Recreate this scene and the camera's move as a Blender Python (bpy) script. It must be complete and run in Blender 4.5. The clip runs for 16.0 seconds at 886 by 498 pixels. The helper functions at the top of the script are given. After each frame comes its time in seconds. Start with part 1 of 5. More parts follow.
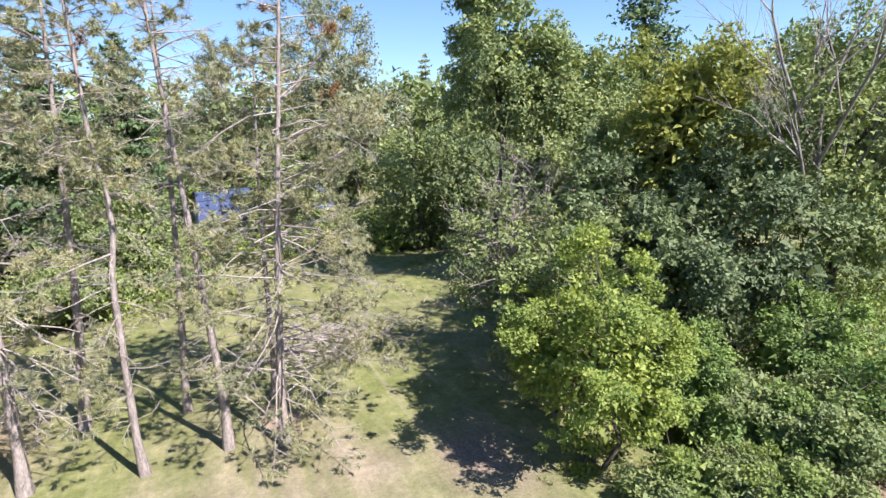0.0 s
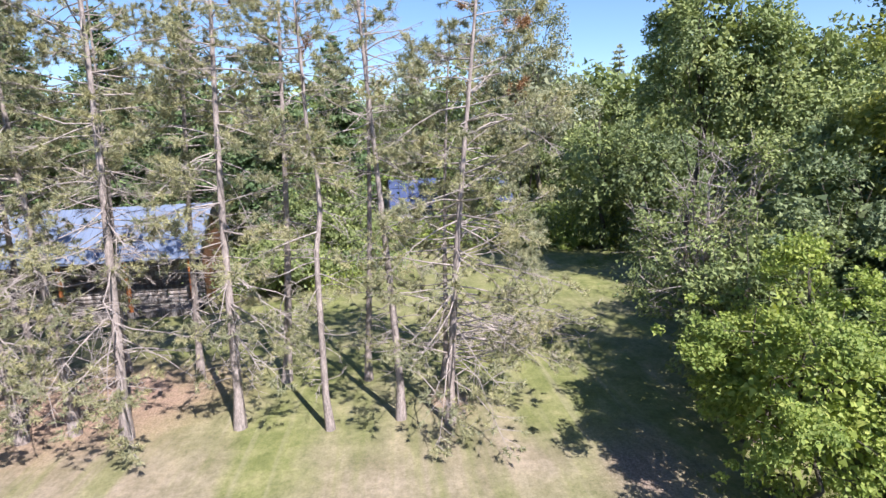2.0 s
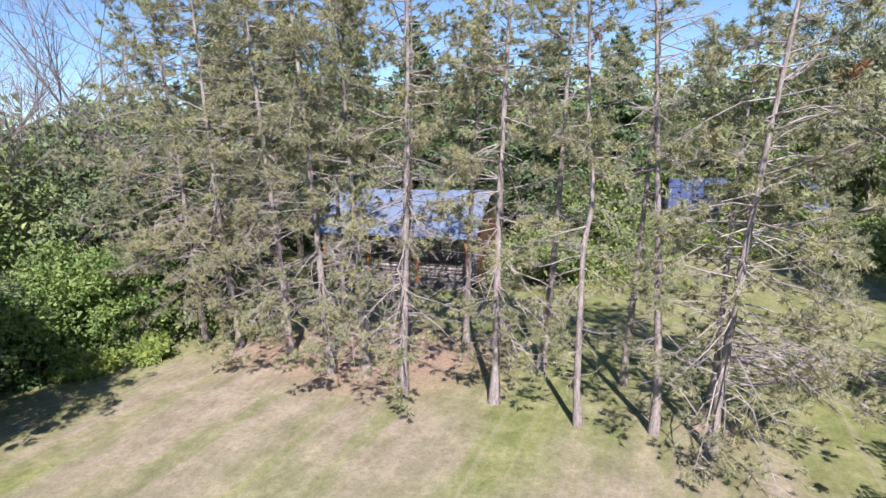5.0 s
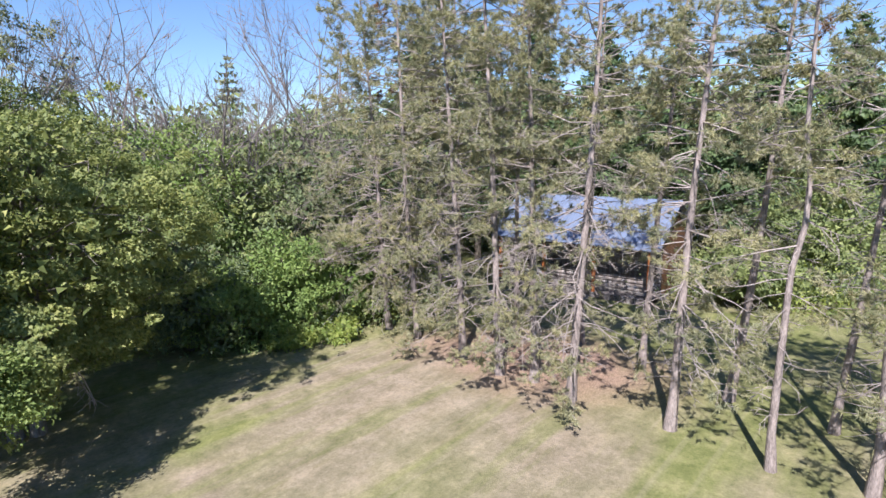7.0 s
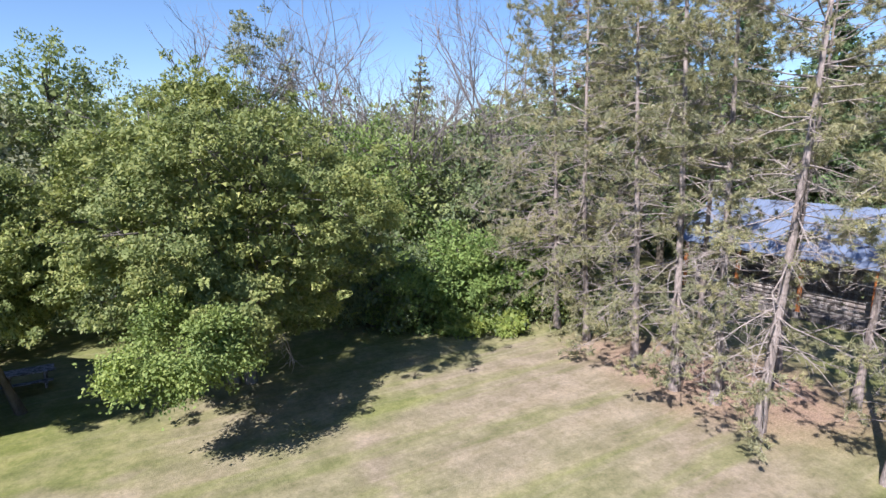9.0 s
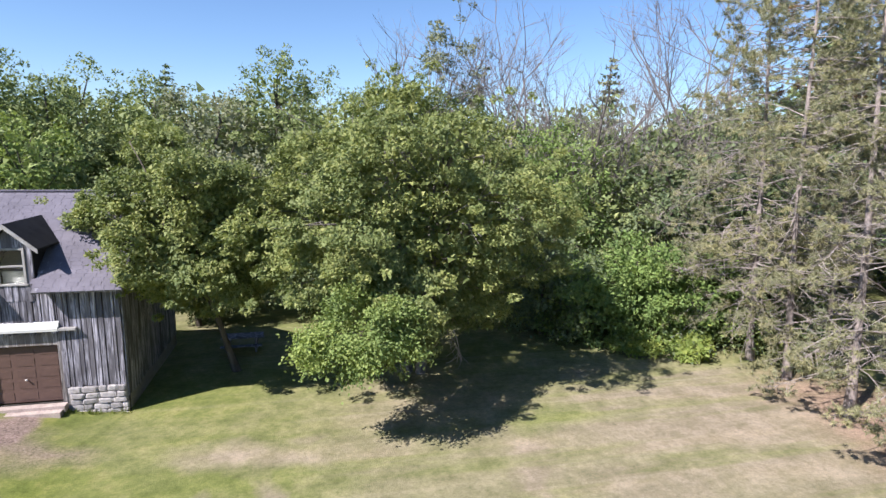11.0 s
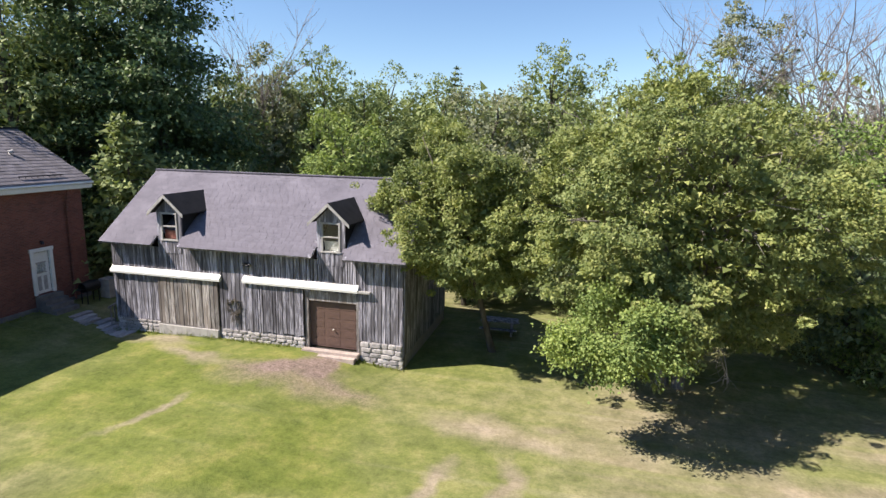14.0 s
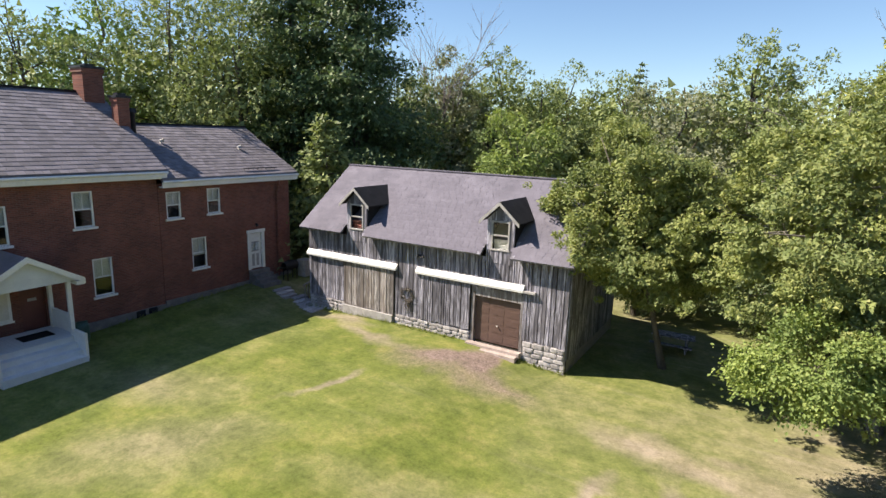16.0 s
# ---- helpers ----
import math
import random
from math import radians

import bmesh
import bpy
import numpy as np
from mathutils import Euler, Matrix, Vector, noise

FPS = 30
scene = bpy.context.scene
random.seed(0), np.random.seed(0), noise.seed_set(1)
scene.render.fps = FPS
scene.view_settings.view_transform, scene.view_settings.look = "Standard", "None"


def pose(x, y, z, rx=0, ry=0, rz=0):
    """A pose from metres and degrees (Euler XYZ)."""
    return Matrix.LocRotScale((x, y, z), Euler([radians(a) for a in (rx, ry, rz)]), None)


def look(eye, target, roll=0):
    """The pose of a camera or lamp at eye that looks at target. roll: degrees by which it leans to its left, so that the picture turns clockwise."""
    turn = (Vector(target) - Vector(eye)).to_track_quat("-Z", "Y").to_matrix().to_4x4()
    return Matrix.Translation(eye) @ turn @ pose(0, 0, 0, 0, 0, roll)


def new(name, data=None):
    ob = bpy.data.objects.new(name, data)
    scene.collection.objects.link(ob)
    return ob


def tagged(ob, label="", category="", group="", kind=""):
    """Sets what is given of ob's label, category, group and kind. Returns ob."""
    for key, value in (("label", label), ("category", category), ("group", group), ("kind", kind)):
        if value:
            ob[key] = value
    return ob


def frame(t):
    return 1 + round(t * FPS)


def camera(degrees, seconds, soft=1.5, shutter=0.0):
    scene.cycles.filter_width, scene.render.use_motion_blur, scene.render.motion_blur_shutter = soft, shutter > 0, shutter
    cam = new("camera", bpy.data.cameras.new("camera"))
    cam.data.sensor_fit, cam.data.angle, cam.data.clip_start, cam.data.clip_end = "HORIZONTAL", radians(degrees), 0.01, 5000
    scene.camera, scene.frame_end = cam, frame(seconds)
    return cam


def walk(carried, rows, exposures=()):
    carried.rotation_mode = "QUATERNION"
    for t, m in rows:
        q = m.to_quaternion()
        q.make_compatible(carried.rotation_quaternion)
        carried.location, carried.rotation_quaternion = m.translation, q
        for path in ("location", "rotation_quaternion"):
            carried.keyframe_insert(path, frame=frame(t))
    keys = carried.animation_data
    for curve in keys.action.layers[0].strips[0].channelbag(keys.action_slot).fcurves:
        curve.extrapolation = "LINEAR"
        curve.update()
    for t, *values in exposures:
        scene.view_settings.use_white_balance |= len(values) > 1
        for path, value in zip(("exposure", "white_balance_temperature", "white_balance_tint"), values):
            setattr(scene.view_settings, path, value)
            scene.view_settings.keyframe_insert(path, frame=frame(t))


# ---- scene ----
cam = camera(77.4, 16.0)
PATH = [
    (0, (6.745, -20.575, 9.365), (8.538, -21.365, 8.962), -3.2),
    (0.5, (6.692, -20.583, 9.372), (8.544, -21.228, 8.977), -2.9),
    (1, (6.66, -20.588, 9.376), (8.557, -21.085, 8.984), -2.9),
    (1.5, (6.693, -20.584, 9.373), (8.624, -20.925, 8.981), -2.5),
    (2, (6.743, -20.577, 9.366), (8.696, -20.758, 8.973), -2.5),
    (2.5, (6.785, -20.571, 9.361), (8.745, -20.594, 8.965), -2.4),
    (3, (6.806, -20.568, 9.358), (8.761, -20.429, 8.962), -2.2),
    (3.5, (6.806, -20.567, 9.358), (8.745, -20.272, 8.963), -2.2),
    (4, (6.785, -20.57, 9.36), (8.695, -20.121, 8.969), -2.0),
    (6.3, (6.645, -20.588, 9.395), (8.27, -19.482, 9.03), -1.2),
    (6.5, (6.648, -20.588, 9.394), (8.237, -19.43, 9.033), -1.2),
    (7, (6.638, -20.589, 9.397), (8.131, -19.306, 9.044), -1.0),
    (7.5, (6.633, -20.591, 9.397), (8.019, -19.192, 9.046), -0.7),
    (8, (6.622, -20.615, 9.399), (7.896, -19.113, 9.049), -0.6),
    (8.5, (6.624, -20.634, 9.399), (7.775, -19.037, 9.044), -0.4),
    (9, (6.63, -20.627, 9.395), (7.649, -18.944, 9.033), -0.2),
    (9.2, (6.634, -20.619, 9.394), (7.604, -18.907, 9.035), -0.5),
    (11.3, (6.661, -20.525, 9.358), (7.014, -18.589, 9.001), 0.9),
    (11.5, (6.658, -20.539, 9.36), (6.951, -18.594, 8.996), 0.7),
    (12, (6.648, -20.57, 9.369), (6.788, -18.61, 9.001), 0.9),
    (12.5, (6.645, -20.582, 9.375), (6.628, -18.617, 9.003), 1.0),
    (13, (6.638, -20.588, 9.381), (6.468, -18.631, 9.005), 1.1),
    (13.5, (6.647, -20.572, 9.382), (6.325, -18.635, 9.002), 1.2),
    (14, (6.64, -20.575, 9.394), (6.172, -18.67, 9.008), 1.3),
    (14.5, (6.624, -20.614, 9.407), (6.012, -18.751, 9.016), 1.4),
    (15, (6.614, -20.636, 9.406), (5.862, -18.824, 9.015), 1.6),
    (15.5, (6.592, -20.645, 9.422), (5.705, -18.896, 9.025), 1.7),
    (16, (6.564, -20.647, 9.432), (5.549, -18.972, 9.027), 1.8),
]
walk(cam, [(t, look(eye, target, roll)) for t, eye, target, roll in PATH],
     exposures=[(0, 1.27, 6450, 15), (3.5, 1.04, 6250, 17), (7, 0.97, 6250, 17), (9, 0.98, 6250, 17), (12.5, 1.03, 6600, 14), (16, 1.08, 7350, 12)])


# ---- world, sun, exposure ----
SUN_AZ, SUN_EL = 243.0, 46.5          # degrees clockwise from +y, degrees above the horizon
world = bpy.data.worlds.new("sky")
scene.world = world
world.use_nodes = True
wn = world.node_tree.nodes
sky = wn.new("ShaderNodeTexSky")
sky.sky_type = "NISHITA"
sky.sun_disc = False
sky.sun_elevation = radians(SUN_EL)
sky.sun_rotation = radians(SUN_AZ)
sky.air_density, sky.dust_density, sky.ozone_density = 1.0, 0.05, 7.0
world.node_tree.links.new(sky.outputs[0], wn["Background"].inputs[0])
wn["Background"].inputs[1].default_value = 0.087
sun_data = bpy.data.lights.new("sun", "SUN")
sun_data.energy, sun_data.angle, sun_data.color = 5.0, radians(0.55), (1.0, 0.95, 0.87)
sun = new("sun", sun_data)
sa, se = radians(SUN_AZ), radians(SUN_EL)
sun.matrix_world = look((math.sin(sa) * math.cos(se) * 60, math.cos(sa) * math.cos(se) * 60, math.sin(se) * 60), (0, 0, 0))


# ---- materials ----
def material(name, rough=0.8, metal=0.0):
    m = bpy.data.materials.new(name)
    m.use_nodes = True
    b = m.node_tree.nodes["Principled BSDF"]
    b.inputs["Roughness"].default_value = rough
    b.inputs["Metallic"].default_value = metal
    if rough > 0.75:
        b.inputs["Specular IOR Level"].default_value = 0.2
    return m, m.node_tree.nodes, m.node_tree.links, b


def ramp(nodes, links, fac, stops):
    r = nodes.new("ShaderNodeValToRGB")
    while len(r.color_ramp.elements) < len(stops):
        r.color_ramp.elements.new(0.5)
    for e, (p, c) in zip(r.color_ramp.elements, stops):
        e.position, e.color = p, (*c, 1)
    links.new(fac, r.inputs[0])
    return r.outputs[0]


def noise_tex(nodes, links, scale, detail=4.0, stretch=(1, 1, 1), coords="Object", rough=0.55):
    tc, mp, n = nodes.new("ShaderNodeTexCoord"), nodes.new("ShaderNodeMapping"), nodes.new("ShaderNodeTexNoise")
    mp.inputs["Scale"].default_value = stretch
    n.inputs["Scale"].default_value, n.inputs["Detail"].default_value = scale, detail
    n.inputs["Roughness"].default_value = rough
    place = nodes.new("ShaderNodeNewGeometry").outputs["Position"] if coords == "Position" else tc.outputs[coords]
    links.new(place, mp.inputs[0])
    links.new(mp.outputs[0], n.inputs[0])
    return n.outputs[0]


def mixed(nodes, links, fac, a, b, kind="MIX"):
    m = nodes.new("ShaderNodeMix")
    m.data_type, m.blend_type = "RGBA", kind
    for socket, value in ((m.inputs[0], fac), (m.inputs[6], a), (m.inputs[7], b)):
        if isinstance(value, (float, int)):
            socket.default_value = value
        elif isinstance(value, tuple):
            socket.default_value = (*value, 1)
        else:
            links.new(value, socket)
    return m.outputs[2]


def bumped(nodes, links, bsdf, height, strength, distance):
    b = nodes.new("ShaderNodeBump")
    b.inputs["Strength"].default_value, b.inputs["Distance"].default_value = strength, distance
    links.new(height, b.inputs["Height"])
    links.new(b.outputs[0], bsdf.inputs["Normal"])


def piece_random(nodes, links):
    """One number for each loose piece, whether it is an island of a mesh or an object of its own."""
    g, o, a, fr = nodes.new("ShaderNodeNewGeometry"), nodes.new("ShaderNodeObjectInfo"), nodes.new("ShaderNodeMath"), nodes.new("ShaderNodeMath")
    links.new(g.outputs["Random Per Island"], a.inputs[0])
    links.new(o.outputs["Random"], a.inputs[1])
    fr.operation = "FRACT"
    links.new(a.outputs[0], fr.inputs[0])
    return fr.outputs[0]


def surface(name, dark, light, scale=3.0, rough=0.8, metal=0.0, fine=30.0, bump=0.3, depth=0.01, stretch=(1, 1, 1), pieces=0.0, coords="Object"):
    """A plain worn surface: two colours over a coarse noise, a fine grain, relief, and a shift from piece to piece."""
    m, n, l, b = material(name, rough, metal)
    big, small = noise_tex(n, l, scale, 4, stretch, coords), noise_tex(n, l, fine, 3, stretch, coords)
    c = ramp(n, l, big, [(0.3, dark), (0.7, light)])
    c = mixed(n, l, 0.35, c, ramp(n, l, small, [(0.3, tuple(v * 0.6 for v in dark)), (0.7, tuple(min(1, v * 1.15) for v in light))]))
    if pieces:
        r = ramp(n, l, piece_random(n, l), [(0.0, (1 - pieces,) * 3), (1.0, (1 + pieces,) * 3)])
        c = mixed(n, l, 1.0, c, r, "MULTIPLY")
    l.new(c, b.inputs["Base Color"])
    bumped(n, l, b, small, bump, depth)
    return m


def leaf_material(name, dark, mid, light, rough=0.6, through_light=0.45):
    m, n, l, b = material(name, rough)
    b.inputs["Specular IOR Level"].default_value = 0.25
    g = n.new("ShaderNodeNewGeometry")
    c = ramp(n, l, g.outputs["Random Per Island"], [(0.0, dark), (0.5, mid), (1.0, light)])
    clump = noise_tex(n, l, 0.55, 2)
    c = mixed(n, l, 0.6, c, ramp(n, l, clump, [(0.38, (0.62, 0.68, 0.74)), (0.62, (1.2, 1.12, 1.0))]), "MULTIPLY")
    l.new(c, b.inputs["Base Color"])
    t, mx = n.new("ShaderNodeBsdfTranslucent"), n.new("ShaderNodeMixShader")
    l.new(mixed(n, l, 1.0, c, (1.15, 1.2, 0.7), "MULTIPLY"), t.inputs[0])
    mx.inputs[0].default_value = through_light
    l.new(b.outputs[0], mx.inputs[1])
    l.new(t.outputs[0], mx.inputs[2])
    l.new(mx.outputs[0], n["Material Output"].inputs[0])
    return m


LEAF_MAPLE = leaf_material("leaves_maple", (0.155, 0.198, 0.07), (0.217, 0.262, 0.094), (0.31, 0.332, 0.13), through_light=0.25)
LEAF_BRIGHT = leaf_material("leaves_bright", (0.20, 0.275, 0.07), (0.265, 0.335, 0.09), (0.35, 0.40, 0.12), through_light=0.35)
LEAF_FRESH = leaf_material("leaves_fresh", (0.175, 0.245, 0.078), (0.23, 0.305, 0.098), (0.31, 0.375, 0.128), through_light=0.3)
LEAF_VIVID = leaf_material("leaves_vivid", (0.138, 0.215, 0.065), (0.185, 0.275, 0.085), (0.254, 0.340, 0.115), through_light=0.25)
LEAF_MID = leaf_material("leaves_mid", (0.154, 0.201, 0.083), (0.212, 0.265, 0.109), (0.292, 0.338, 0.140), through_light=0.22)
LEAF_DARK = leaf_material("leaves_dark", (0.105, 0.145, 0.077), (0.147, 0.196, 0.100), (0.205, 0.255, 0.130), through_light=0.2)
LEAF_GREY = leaf_material("leaves_grey_green", (0.184, 0.206, 0.128), (0.240, 0.260, 0.168), (0.311, 0.323, 0.219), through_light=0.22)
LEAF_YELLOW = leaf_material("leaves_yellow_green", (0.215, 0.25, 0.065), (0.285, 0.31, 0.09), (0.37, 0.38, 0.12), through_light=0.35)
NEEDLE = leaf_material("pine_needles", (0.205, 0.212, 0.122), (0.31, 0.312, 0.185), (0.44, 0.425, 0.27), 0.5, 0.22)
NEEDLE_DARK = leaf_material("dark_needles", (0.065, 0.105, 0.05), (0.10, 0.155, 0.07), (0.15, 0.215, 0.09), 0.55, 0.15)
NEEDLE_RUST = leaf_material("rust_needles", (0.20, 0.10, 0.05), (0.31, 0.16, 0.08), (0.38, 0.25, 0.14), 0.6, 0.2)
GRASS = leaf_material("grass_blades", (0.099, 0.143, 0.028), (0.165, 0.209, 0.044), (0.264, 0.275, 0.088), 0.6, 0.3)
BARK = surface("bark", (0.06, 0.05, 0.042), (0.16, 0.14, 0.12), 6, 0.95, 0, 40, 0.8, 0.03, (1, 1, 0.25))
TREE_GREY = surface("grey_bark", (0.12, 0.11, 0.10), (0.27, 0.25, 0.23), 6, 0.95, 0, 40, 0.8, 0.03, (1, 1, 0.25))
PINE_BARK = surface("pine_bark", (0.12, 0.10, 0.095), (0.42, 0.362, 0.348), 9, 0.95, 0, 30, 0.9, 0.03, (1, 1, 0.3))
TWIG = surface("dead_twigs", (0.18, 0.153, 0.145), (0.43, 0.38, 0.365), 8, 0.95)

DEAD_WOOD = surface("dead_wood", (0.15, 0.13, 0.125), (0.31, 0.275, 0.27), 4, 0.95)


# ---- mesh tools ----
class Bag:
    """Collects loose faces as arrays and makes one mesh of them."""

    def __init__(self):
        self.v, self.f, self.n = [], [], 0

    def add(self, verts, faces):
        verts = np.asarray(verts, float).reshape(-1, 3)
        if isinstance(faces, list):
            for k in sorted({len(f) for f in faces}):
                self.f.append(np.array([f for f in faces if len(f) == k], int) + self.n)
        else:
            self.f.append(faces + self.n)
        self.v.append(verts)
        self.n += len(verts)
        return self

    def box(self, lo, hi):
        (a, b, c), (d, e, f) = lo, hi
        return self.add([(a, b, c), (d, b, c), (d, e, c), (a, e, c), (a, b, f), (d, b, f), (d, e, f), (a, e, f)],
                        [(0, 3, 2, 1), (4, 5, 6, 7), (0, 1, 5, 4), (1, 2, 6, 5), (2, 3, 7, 6), (3, 0, 4, 7)])

    def mesh(self, name, mat, smooth=False):
        me = bpy.data.meshes.new(name)
        v = np.concatenate(self.v)
        me.vertices.add(len(v))
        me.vertices.foreach_set("co", v.astype(np.float32).ravel())
        loops = np.concatenate([f.ravel() for f in self.f])
        sizes = np.concatenate([np.full(len(f), f.shape[1]) for f in self.f])
        me.loops.add(len(loops))
        me.loops.foreach_set("vertex_index", loops.astype(np.int32))
        me.polygons.add(len(sizes))
        me.polygons.foreach_set("loop_start", (np.cumsum(sizes) - sizes).astype(np.int32))
        me.polygons.foreach_set("use_smooth", np.full(len(sizes), bool(smooth)))
        me.update(calc_edges=True)
        me.materials.append(mat)
        return me


def part(name, bag, mat, parent, label="", smooth=False):
    ob = new(name, bag.mesh(name, mat, smooth) if isinstance(bag, Bag) else bag)
    ob.parent = parent
    if label:
        tagged(ob, label)
    return ob


def thing(name, label, category, at=(0, 0, 0), group="", turn=0.0, kind=""):
    ob = new(name)
    ob.matrix_world = pose(*at, 0, 0, turn)
    return tagged(ob, label, category, group, kind)


def tube(bag, pts, radii, sides=6):
    """A tapered round limb along a line of points."""
    pts, radii = np.asarray(pts, float), np.asarray(radii, float)
    way = np.gradient(pts, axis=0)
    way /= np.linalg.norm(way, axis=1)[:, None] + 1e-9
    ref = np.where(np.abs(way[:, 2:3]) > 0.8, (1.0, 0.0, 0.0), (0.0, 0.0, 1.0))
    a = np.cross(way, ref)
    a /= np.linalg.norm(a, axis=1)[:, None] + 1e-9
    b = np.cross(way, a)
    ang = np.linspace(0, 2 * np.pi, sides, endpoint=False)
    ring = pts[:, None] + radii[:, None, None] * (a[:, None] * np.cos(ang)[None, :, None] + b[:, None] * np.sin(ang)[None, :, None])
    i, j = np.meshgrid(np.arange(len(pts) - 1), np.arange(sides), indexing="ij")
    k = (j + 1) % sides
    bag.add(ring, np.stack([i * sides + j, i * sides + k, (i + 1) * sides + k, (i + 1) * sides + j], -1).reshape(-1, 4))


def leaves(bag, rng, centres, size, out=None, droop=0.35, far=False):
    """Pointed leaves, one at each centre, tips outwards and hanging a little; folded, or flat three-cornered ones far off."""
    n = len(centres)
    d = rng.normal(size=(n, 3))
    if out is not None:
        d = d * 0.75 + out
    d[:, 2] -= droop
    d /= np.linalg.norm(d, axis=1)[:, None] + 1e-9
    face = rng.normal(size=(n, 3)) * 0.5 + (0, 0, 0.6)
    if out is not None:
        face = face + out * 0.9
    s = np.cross(d, face)
    s /= np.linalg.norm(s, axis=1)[:, None] + 1e-9
    L = size * rng.uniform(0.6, 1.35, (n, 1))
    if far:
        bag.add(np.stack([centres - s * L * 0.36, centres + s * L * 0.36, centres + d * L], 1), np.arange(3 * n).reshape(n, 3))
        return
    up = np.cross(s, d)
    W = L * 0.36
    mid = centres + d * L * 0.45
    q = np.stack([centres, mid + s * W + up * L * 0.1, centres + d * L, mid - s * W + up * L * 0.1], 1)
    bag.add(q, np.arange(4 * n).reshape(n, 4))


def lobed_points(rng, count, height, low, rx, ry, lobes, lump, hollow=0.5):
    """Centres of leaf sprays on the outsides of the big boughs that make up a crown."""
    mid, half = low + (height - low) * 0.46, (height - low) / 2
    k = np.arange(lobes) + 0.5
    z = 1 - 2 * k / lobes
    a = k * 2.39996 + rng.uniform(0, 6.28)
    ring = np.sqrt(1 - z * z)
    d = np.stack([np.cos(a) * ring, np.sin(a) * ring, z], 1) + rng.normal(size=(lobes, 3)) * 0.16
    part_r = rng.uniform(0.42 - 0.12 * lump, 0.54, lobes) * (1 - 0.25 * lump)
    d *= (1 - part_r)[:, None] * rng.uniform(1 - 0.3 * lump, 1.0, (lobes, 1))
    scale = np.array((rx, ry, half))
    out = []
    while len(out) < count:
        i = rng.integers(lobes)
        v = rng.normal(size=3) + d[i] * 1.1 + (0, 0, 0.25)
        v /= np.linalg.norm(v)
        p = d[i] + v * part_r[i] * rng.uniform(hollow, 1.0) ** 0.5
        near = np.linalg.norm(d - p, axis=1) / part_r
        near[i] = 9
        if near.min() > 0.6 or rng.random() < 0.12:
            out.append(p * scale + (0, 0, mid))
    return np.array(out)


def clump_points(rng, count, height, low, rx, ry, lump=0.35, hollow=0.45):
    """Centres of the leaf clumps of a crown: an egg with a lumpy outline, thin inside."""
    out = []
    phase = rng.uniform(0, 6.28, 6)
    while len(out) < count:
        d = rng.normal(size=3)
        d /= np.linalg.norm(d)
        th = math.atan2(d[1], d[0])
        r = rng.uniform(hollow, 1.0) ** 0.6
        r *= 1 - lump * (0.5 + 0.5 * math.sin(2.3 * th + phase[0] + 2.2 * d[2]) * math.cos(3.1 * d[2] + phase[1] + th))
        z = d[2] * r
        wide = 1.0 if z > 0 else 1.0 + 0.15 * z
        out.append((d[0] * r * rx * wide, d[1] * r * ry * wide, low + (height - low) * (0.42 + z * (0.58 if z > 0 else 0.42))))
    return np.array(out)


